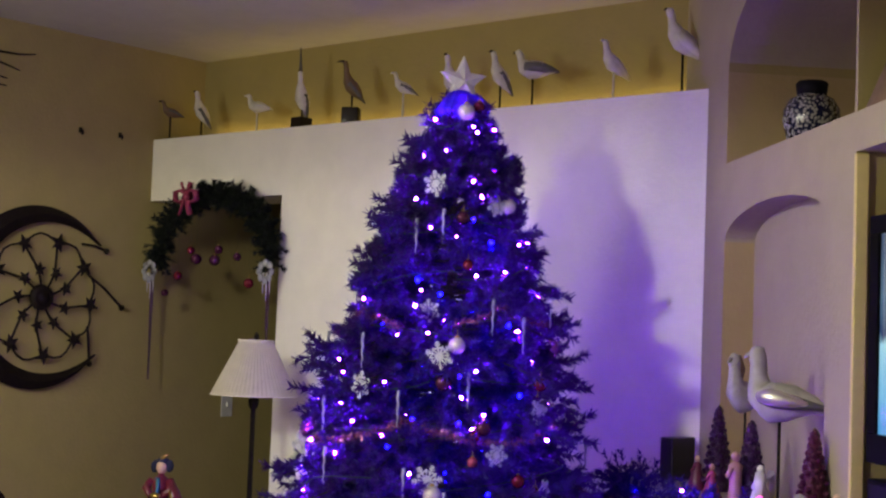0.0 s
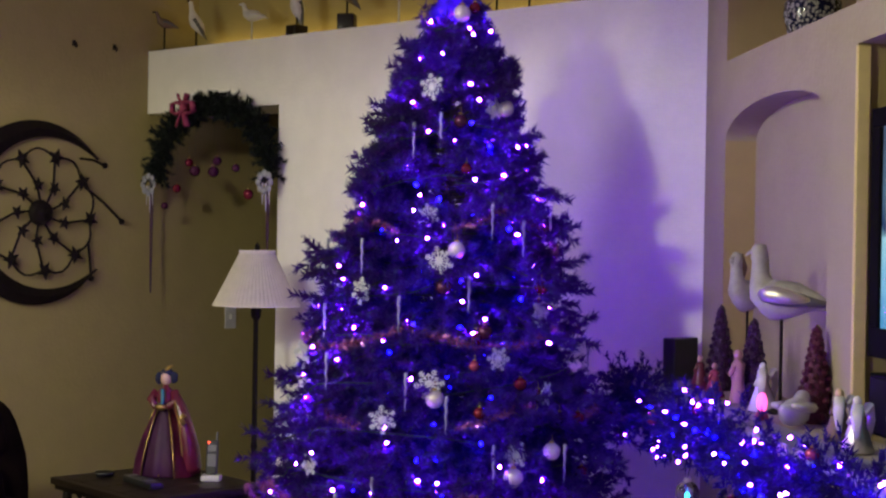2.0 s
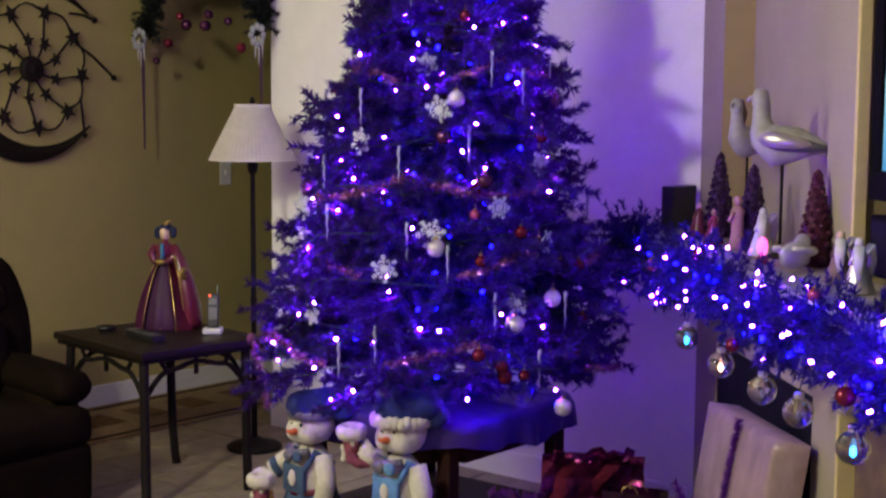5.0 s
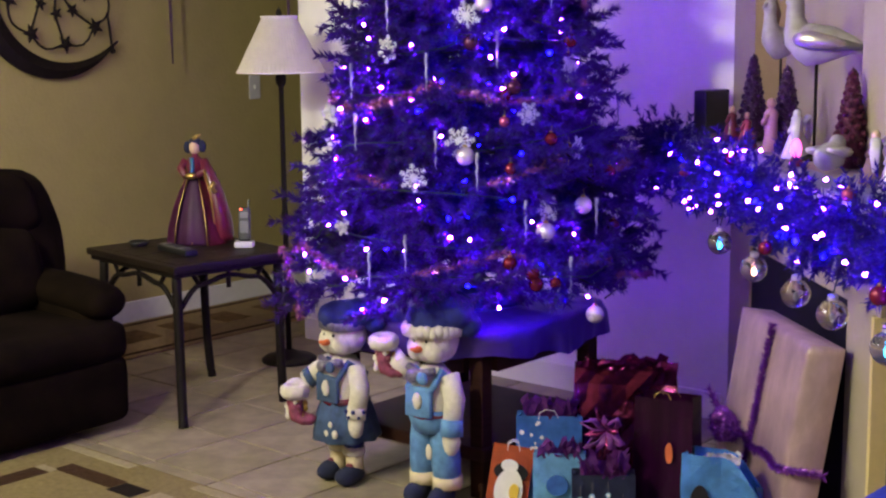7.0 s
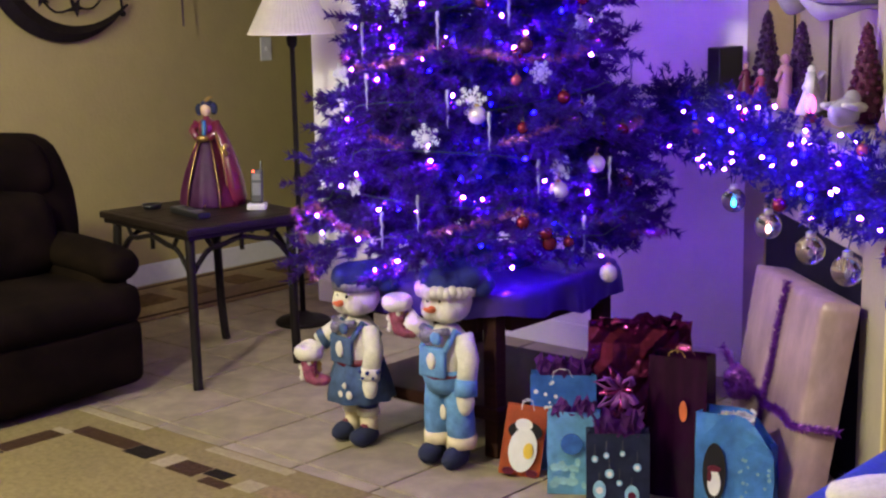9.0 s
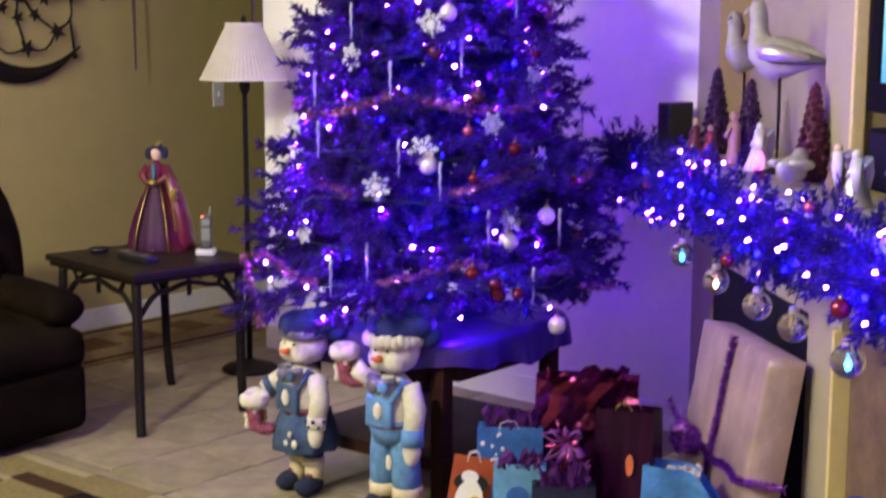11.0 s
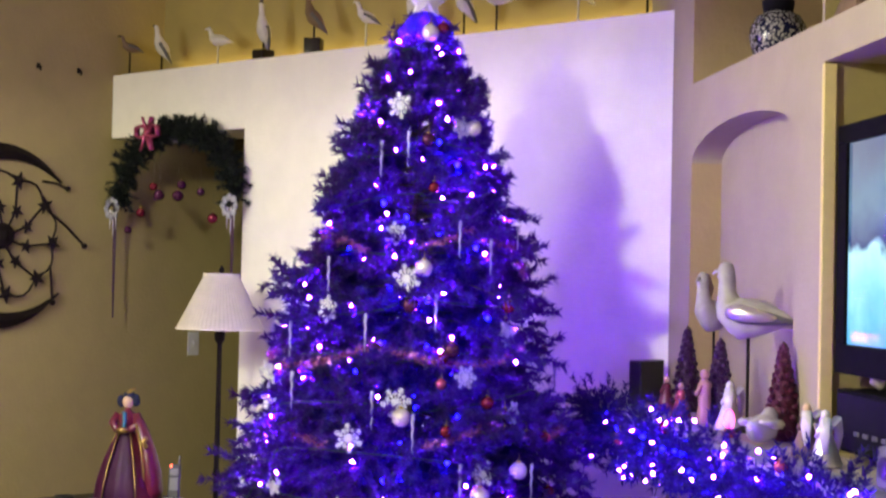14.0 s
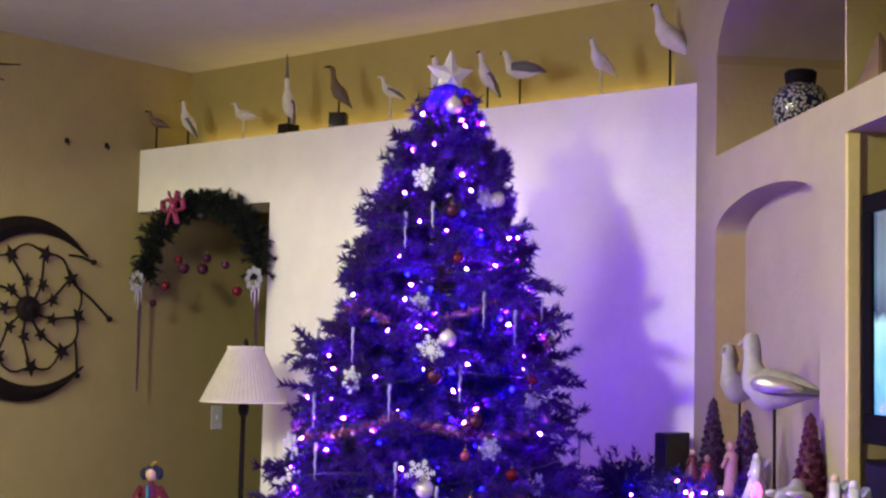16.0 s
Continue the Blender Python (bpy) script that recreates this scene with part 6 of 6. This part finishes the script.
# ---------------------------------------------------------------- presents by the tree


def gift_bag(m, w, h, d, mat, label, handle=M_PAPER, crumple=0.004, slump=0.0, loops=True):
    """An open paper bag with pleated sides and creased faces; slump lets one top corner sag."""
    t = thing("gift_bag", label, "gift bag", m, group="presents by the tree")
    bm = bmesh.new()
    rows = []
    n, k = 9, 8
    off = Vector((w * 31, h * 17, d * 53))
    for i in range(n + 1):
        u = i / n
        z = h * u
        g = d / 2 * (1 - 0.30 * u)
        tuck = w * 0.075 * u
        ring = [(-w / 2 + w * j / k, -g) for j in range(k + 1)] + [(w / 2 - tuck, 0.0)] + [(w / 2 - w * j / k, g) for j in range(k + 1)] + [(-w / 2 + tuck, 0.0)]
        row = []
        for x, y in ring:
            p = Vector((x, y, z))
            q = p * 14 + off
            p.y += crumple * (noise.noise(q) * 1.4 + noise.noise(q * 2.7) * 0.8) * (0.25 + u)
            p.x += crumple * 0.5 * noise.noise(q + Vector((9, 4, 2)))
            if slump:
                s = max(x / (w / 2), 0.0) * u ** 2
                p.z -= slump * s * s
                p.y -= slump * 0.35 * s
            row.append(bm.verts.new(p))
        rows.append(row)
    bm.faces.new(rows[0])
    c = len(rows[0])
    for p, q in zip(rows, rows[1:]):
        for i in range(c):
            bm.faces.new((p[i], p[(i + 1) % c], q[(i + 1) % c], q[i]))
    bmesh.ops.solidify(bm, geom=bm.faces[:], thickness=0.0012)
    part("bag", bm, mat, t)
    if loops:
        for sgn in (-1, 1):
            pts = [(-w * 0.16, sgn * d * 0.34, h - 0.01), (-w * 0.15, sgn * d * 0.30 - 0.008, h + 0.010), (-w * 0.05, sgn * d * 0.26 - 0.012, h + 0.020), (w * 0.08, sgn * d * 0.28 - 0.012, h + 0.017), (w * 0.15, sgn * d * 0.32, h - 0.01)]
            part("handle", tube(pts, 0.0013, 5), handle, t)
    return t


def tissue(parent, w, h, d, seed, mat=None, tall=0.06, word="crumpled purple tissue"):
    rng = random.Random(seed)
    for k in range(4):
        bm = bmesh.new()
        n, lev = 12, 4
        grid = []
        peak = [rng.uniform(0.25, 1.0) ** 1.5 for i in range(n + 1)]
        for j in range(lev + 1):
            u = j / lev
            grid.append([bm.verts.new(((-w * 0.42 + w * 0.84 * i / n) * (0.8 + 0.3 * u) + rng.uniform(-0.008, 0.008) * u, (k - 1.5) * d * (0.12 + 0.16 * u) + rng.uniform(-0.014, 0.014) * u,
                                       h - 0.03 + (0.03 + tall * peak[i]) * u)) for i in range(n + 1)])
        for p, q in zip(grid, grid[1:]):
            for i in range(n):
                bm.faces.new((p[i], p[i + 1], q[i + 1], q[i]))
        bmesh.ops.solidify(bm, geom=bm.faces[:], thickness=0.001)
        part("tissue", bm, mat or M_TISSUE, parent, word)


def disc(x, y, z, r, mat, parent, name="motif", sx=1.0, sz=1.0, label="", thick=0.0015):
    b = lathe([(0.0, 0), (r, 0), (r, thick), (0, thick)], 22)
    part(name, b, mat, parent, label, m=pose(x, y, z, 90, 0, 0) @ Matrix.Diagonal((sx, sz, 1, 1)))


M_SEAL = surface("blue_seal", (0.035, 0.12, 0.40), 0.4, vary=0.3, bump=0.2)
M_PALEBLUE = surface("pale_blue_print", (0.30, 0.56, 0.64), 0.5, vary=0.2, bump=0.05)
M_DEEPSKY = surface("deep_sky_card", (0.13, 0.40, 0.82), 0.45, vary=0.3, grain=14, bump=0.3, bump_grain=18)


def presents():
    # small orange bag with plain pale and dark shapes
    t = gift_bag(pose(-2.385, 2.985, 0.002, -7, 9, 38), 0.115, 0.195, 0.05, M_ORANGE, "small orange gift bag with white and black shapes", crumple=0.001)
    y = -0.029
    disc(0.0, y, 0.075, 0.047, M_PAPER, t, sx=0.85, sz=1.35, thick=0.003)
    disc(0.0, y + 0.001, 0.128, 0.046, M_BLACK, t, sx=1.05, sz=0.62, thick=0.0025)
    disc(-0.006, y - 0.001, 0.146, 0.022, M_PAPER, t, sx=1.1, sz=0.8, thick=0.0035)
    disc(0.016, y - 0.003, 0.075, 0.014, M_YELLOW, t, sz=1.6, thick=0.004)
    disc(-0.032, y - 0.002, 0.012, 0.017, M_CRIMSON, t, sz=0.6, thick=0.004)
    disc(0.034, y - 0.002, 0.012, 0.017, M_CRIMSON, t, sz=0.6, thick=0.004)
    # light blue bag with a round blue seal
    t = gift_bag(pose(-2.185, 2.975, 0, -3, 0, 33), 0.14, 0.225, 0.06, M_SKYBLUE, "light blue gift bag with a round blue seal", crumple=0.001, loops=False)
    disc(-0.004, -0.031, 0.140, 0.030, M_SEAL, t, sx=1.0, sz=0.95, thick=0.004)
    rng = random.Random(14)
    for i in range(18):
        disc(rng.uniform(-0.06, 0.06), -0.0305, rng.uniform(0.015, 0.10), rng.uniform(0.006, 0.013), M_PALEBLUE, t, "spot", sx=rng.uniform(0.6, 1.5), thick=0.001)
    tissue(t, 0.13, 0.215, 0.06, 3, tall=0.05)
    # mid blue bag behind
    t = gift_bag(pose(-2.33, 3.125, 0, 0, 0, 36), 0.185, 0.275, 0.08, M_MIDBLUE, "mid blue gift bag with pale snow spots", crumple=0.0015)
    for i in range(12):
        disc(rng.uniform(-0.08, 0.08), -0.040, rng.uniform(0.16, 0.26), rng.uniform(0.003, 0.007), M_PAPER, t, "spot", thick=0.001)
    tissue(t, 0.17, 0.275, 0.08, 5, tall=0.065)
    # midnight bag with silver and pale roundels
    t = gift_bag(pose(-2.035, 2.965, 0, 0, 0, 36), 0.165, 0.205, 0.08, M_NIGHT, "midnight blue gift bag with pale round ornaments", crumple=0.001, loops=False)
    for x, z, r in ((-0.048, 0.055, 0.017), (0.036, 0.040, 0.019), (-0.022, 0.100, 0.012), (0.050, 0.118, 0.011), (-0.060, 0.140, 0.009), (-0.030, 0.150, 0.008), (0.012, 0.155, 0.007), (0.004, 0.075, 0.008)):
        disc(x, -0.041, z, r, M_PALEBLUE, t, "roundel", sz=1.5 if r > 0.016 else 1.0, thick=0.002)
        disc(x, -0.0425, z, r * 0.55, M_CRIMSON if r > 0.018 else M_PAPER, t, "roundel", thick=0.002)
        part("hanger", box(x - 0.001, x + 0.001, -0.042, -0.040, z + r, z + r + 0.03), M_GREYP, t)
    tissue(t, 0.15, 0.205, 0.08, 7, tall=0.07)
    # maroon foil bags
    t = gift_bag(pose(-2.18, 3.285, 0, 0, 0, 33), 0.29, 0.405, 0.13, M_FOIL, "large crinkled maroon foil gift bag", crumple=0.016, loops=False)
    tissue(t, 0.26, 0.40, 0.12, 9, M_FOIL, 0.035, "crinkled maroon foil")
    t = gift_bag(pose(-1.955, 3.150, 0, 0, 0, 14), 0.16, 0.385, 0.11, M_MAROON, "tall dark maroon gift bag with orange shape", handle=M_GOLD, crumple=0.003)
    disc(0.022, -0.0560, 0.245, 0.013, M_ORANGE, t, sx=0.8, sz=2.2, thick=0.002)
    # foil bow with curled ribbons in front of the maroon bags
    t = thing("foil_bow", "purple foil bow with curled ribbons between the bags", "bow", pose(-2.075, 3.06, 0.29), group="presents by the tree")
    for i in range(12):
        a = i * 0.5236
        k = 0.07 if i % 2 else 0.05
        pts = [(0, 0, 0), (k * 0.7 * math.cos(a), -0.03, k * 0.7 * math.sin(a)), (k * math.cos(a + 0.25), -0.05, k * math.sin(a + 0.25)), (k * 0.5 * math.cos(a + 0.5), -0.035, k * 0.5 * math.sin(a + 0.5)), (0, -0.01, 0)]
        part("loop", tube(pts, 0.010, 6, flat=0.35), M_TISSUE if i % 3 else M_FOIL, t, smooth=True)
    part("ribbon", tube([(0, 0, 0), (0.02, 0.0, -0.10), (-0.02, -0.01, -0.18), (0.01, 0, -0.285)], 0.007, 6, flat=0.3), M_TISSUE, t)
    # sky blue bag with a dark oval
    t = gift_bag(pose(-1.795, 3.165, 0, 0, 0, 22), 0.205, 0.255, 0.11, M_DEEPSKY, "slumped sky blue gift bag with a dark oval label", crumple=0.006, slump=0.10, loops=False)
    disc(-0.050, -0.056, 0.10, 0.046, M_BLACK, t, "label", sx=0.66, sz=1.75, thick=0.002)
    disc(-0.050, -0.058, 0.072, 0.017, M_PAPER, t, sz=2.1, thick=0.002)
    disc(-0.050, -0.060, 0.112, 0.017, M_CRIMSON, t, sx=1.1, sz=0.5, thick=0.002)
    disc(-0.062, -0.060, 0.090, 0.006, M_CRIMSON, t, sz=2.4, thick=0.002)
    for i in range(14):
        disc(rng.uniform(0.0, 0.095), -0.0555, rng.uniform(0.02, 0.15), rng.uniform(0.003, 0.006), M_PALEBLUE, t, "spot", thick=0.001)
    tissue(t, 0.10, 0.235, 0.08, 12, M_PAPER, 0.02, "white tissue")
    # long wrapped parcel leaning against the fireplace wall
    t = thing("wrapped_present", "large champagne wrapped present with purple tinsel ribbon leaning on the wall", "present", RW @ pose(0.950, -0.230, 0.0, -9.2, 0, 4.2), group="presents by the tree")
    b = bmesh.new()
    bmesh.ops.create_grid(b, x_segments=28, y_segments=22, size=0.5)
    b.transform(Matrix.Diagonal((0.50, 0.557, 1, 1)))
    edge = [e for e in b.edges if e.is_boundary]
    out = bmesh.ops.extrude_edge_only(b, edges=edge)
    for v in out["geom"]:
        if isinstance(v, bmesh.types.BMVert):
            v.co.z = -0.100
    for v in b.verts:
        x, y, z = v.co
        p = Vector((x, -z, y + 0.2785))
        if z > -0.01:
            p.y += 0.0035 * noise.noise(Vector((x * 9, y * 5, 1))) + 0.0012 * noise.noise(Vector((x * 22, y * 18, 3)))
            rim = min(0.25 - abs(x), 0.2785 - abs(y))
            p.y += 0.006 * max(0, 1 - rim / 0.016)
        v.co = p
    part("box", b, M_GIFT, t, smooth=True)
    def tin(pts, nm, seed, dense=2800, length=0.019):
        V, F = needles(list(zip(pts, pts[1:])), length, dense, 0.0024, seed, 1.0)
        me = bpy.data.meshes.new(nm)
        me.from_pydata(V.tolist(), [], F.tolist())
        me.materials.append(M_TINSEL)
        o = new(nm, me)
        o.parent = t
    rng = random.Random(17)
    tin([Vector((0.022 - 0.03 * (1 - k / 11) + 0.003 * math.sin(k * 1.3), -0.010, 0.01 + 0.050 * k)) for k in range(12)], "ribbon", 50)
    tin([Vector((-0.255 + 0.051 * k, -0.012, 0.225 + 0.008 * math.sin(k * 1.9))) for k in range(11)] + [Vector((0.261, 0.03, 0.225)), Vector((0.261, 0.10, 0.222))], "ribbon", 51)
    pts = []
    for k in range(80):
        a = k * 0.75
        pts.append(Vector((-0.13 + 0.080 * math.cos(a) * (0.4 + 0.6 * abs(math.sin(k * 0.37))), -0.03 - 0.02 * math.sin(k * 1.3), 0.235 + 0.045 * math.sin(a) * (0.5 + 0.5 * math.sin(k * 0.21)))))
    tin(pts, "bow", 52, 1500, 0.016)
    tin([Vector((-0.17, -0.03, 0.26)), Vector((-0.21, -0.045, 0.28)), Vector((-0.235, -0.06, 0.31))], "bow", 53)


M_TINSEL = surface("purple_tinsel", (0.36, 0.08, 0.55), 0.25, metal=0.6, vary=0.4, grain=100, bump=0.4)
presents()

# ---------------------------------------------------------------- floor: rugs, seat in front, tiles


def near_rug():
    t = thing("area_rug", "beige area rug with a border of brown and dark blocks", "rug", pose(0, 0, 0))
    x0, y1 = -3.905, 2.60
    part("carpet", box(x0, 0.3, -1.0, y1, 0.0, 0.012, 0.004), M_RUG, t)

    def block(xa, xb, ya, yb, mat):
        part("block", box(xa, xb, ya, yb, 0.006, 0.0135, 0.001, 1), mat, t)
    # dashed pale line near the edge
    x = x0 + 0.015
    while x < -0.2:
        block(x, x + 0.36, y1 - 0.052, y1 - 0.012, M_RUG2)
        x += 0.66
    y = y1 - 0.40
    while y > -0.6:
        block(x0 + 0.012, x0 + 0.052, y - 0.36, y, M_RUG2)
        y -= 0.66
    # coloured blocks of the border
    for xa, xb, ya, yb, mat in ((-3.71, -3.425, 2.400, 2.468, M_RUGB), (-3.42, -3.305, 2.385, 2.462, M_RUGD), (-3.27, -3.205, 2.375, 2.470, M_RUG2), (-3.20, -3.08, 2.372, 2.458, M_RUGB),
                                (-3.075, -2.985, 2.41, 2.462, M_RUGD), (-3.04, -2.935, 2.36, 2.405, M_RUGB), (-2.93, -2.845, 2.39, 2.46, M_RUG2), (-2.84, -2.70, 2.40, 2.47, M_RUGG),
                                (-2.62, -2.48, 2.40, 2.47, M_RUGD), (-2.46, -2.2, 2.40, 2.47, M_RUGB)):
        block(xa, xb, ya, yb, mat)
    for ya, yb, mat in ((2.375, 2.405, M_RUG2), (2.165, 2.370, M_RUGB), (2.03, 2.160, M_RUGD), (1.93, 2.01, M_RUG2), (1.66, 1.92, M_RUGG)):
        block(x0 + 0.13, x0 + 0.21, ya, yb, mat)


near_rug()


M_MOTIF = surface("brown_runner_motif", (0.125, 0.072, 0.030), 0.95, vary=0.35, grain=30, bump=0.9, bump_grain=260, spec=0.1)


def hall_runner():
    t = thing("hall_runner", "ochre patterned runner on the floor along the tan wall", "rug", pose(0, 0, 0))
    part("carpet", box(-5.30, -4.74, 3.2, 6.2, 0.0, 0.010, 0.003), M_RUGG, t)
    for x in (-5.27, -4.80):
        part("stripe", box(x, x + 0.03, 3.23, 6.17, 0.005, 0.0115, 0.001, 1), M_RUGB, t)
    rng = random.Random(19)
    y = 3.3
    while y < 6.0:
        w = rng.uniform(0.10, 0.2)
        part("motif", box(-5.16 + rng.uniform(0, 0.05), -4.92 + rng.uniform(-0.04, 0.04), y, y + w, 0.006, 0.0120, 0.001, 1), M_MOTIF if rng.random() < 0.7 else M_RUG2, t)
        y += w + rng.uniform(0.08, 0.2)


hall_runner()


def blue_seat():
    t = thing("ottoman", "cobalt blue low seat with a white bolster lying on it", "seat", pose(0, 0, 0))
    part("body", soft_box(-1.180, -0.905, 1.95, 2.78, 0.0, 0.42, 0.03, 0.006), M_COBALT, t, smooth=True)


blue_seat()
b = tube([(-0.13, -0.02, 0), (-0.115, -0.02, 0.0), (-0.05, -0.01, 0), (0.06, 0.0, 0), (0.2, 0.01, 0), (0.34, 0.02, 0)], 0.052, 14, taper=lambda u: (0.3, 0.75, 1.0, 1.05, 1.0, 0.6)[min(int(u * 5 + 0.5), 5)], flat=0.62)
solid("bolster", b, M_FELT, "white rounded bolster lying on the cobalt seat", "cushion", pose(-1.012, 2.360, 0.452, 0, 0, 38), smooth=True)

t = thing("downlight", "round recessed ceiling light that is switched off", "ceiling light", pose(-4.95, 2.72, ROOM))
part("trim", lathe([(0.10, -0.004), (0.105, 0.0), (0.085, 0.002), (0.085, -0.004)], 28), M_TRIM, t)
part("baffle", lathe([(0.085, -0.001), (0.084, -0.002), (0.0, -0.002)], 28), M_BLACK, t)


def tiles():
    """Floor tiles, each a piece of its own where the camera looks, the rest joined."""
    size, gap = 0.315, 0.008
    b = box(-size / 2 + gap / 2, size / 2 - gap / 2, -size / 2 + gap / 2, size / 2 - gap / 2, -0.010, 0.0)
    bmesh.ops.bevel(b, geom=[e for e in b.edges if e.verts[0].co.z > -0.001 and e.verts[1].co.z > -0.001], offset=0.0015, segments=1, affect="EDGES")
    me = mesh_of("tile", b, M_TILE)
    floor = bpy.data.objects["floor"]
    x0, y0 = -3.248, 2.990
    rest = bmesh.new()
    for i in range(-8, 14):
        for j in range(-23, 14):
            x, y = x0 + (i + 0.5) * size, y0 + (j + 0.5) * size
            if x < XL or x > 0.8:
                continue
            if y > 2.2 and x < -0.9 and y < 5.6:
                o = new("tile", me)
                o.parent = floor
                o.matrix_basis = Matrix.Translation((x, y, 0.0)) @ Matrix.Rotation((i * 7 + j * 3) % 4 * math.pi / 2, 4, "Z")
            else:
                box(x - size / 2 + gap / 2, x + size / 2 - gap / 2, y - size / 2 + gap / 2, y + size / 2 - gap / 2, -0.010, 0.0, bm=rest)
    r = new("tile_field", mesh_of("tile_field", rest, M_TILE))
    r.parent = floor
    tagged(r, kind="stuff")


tiles()
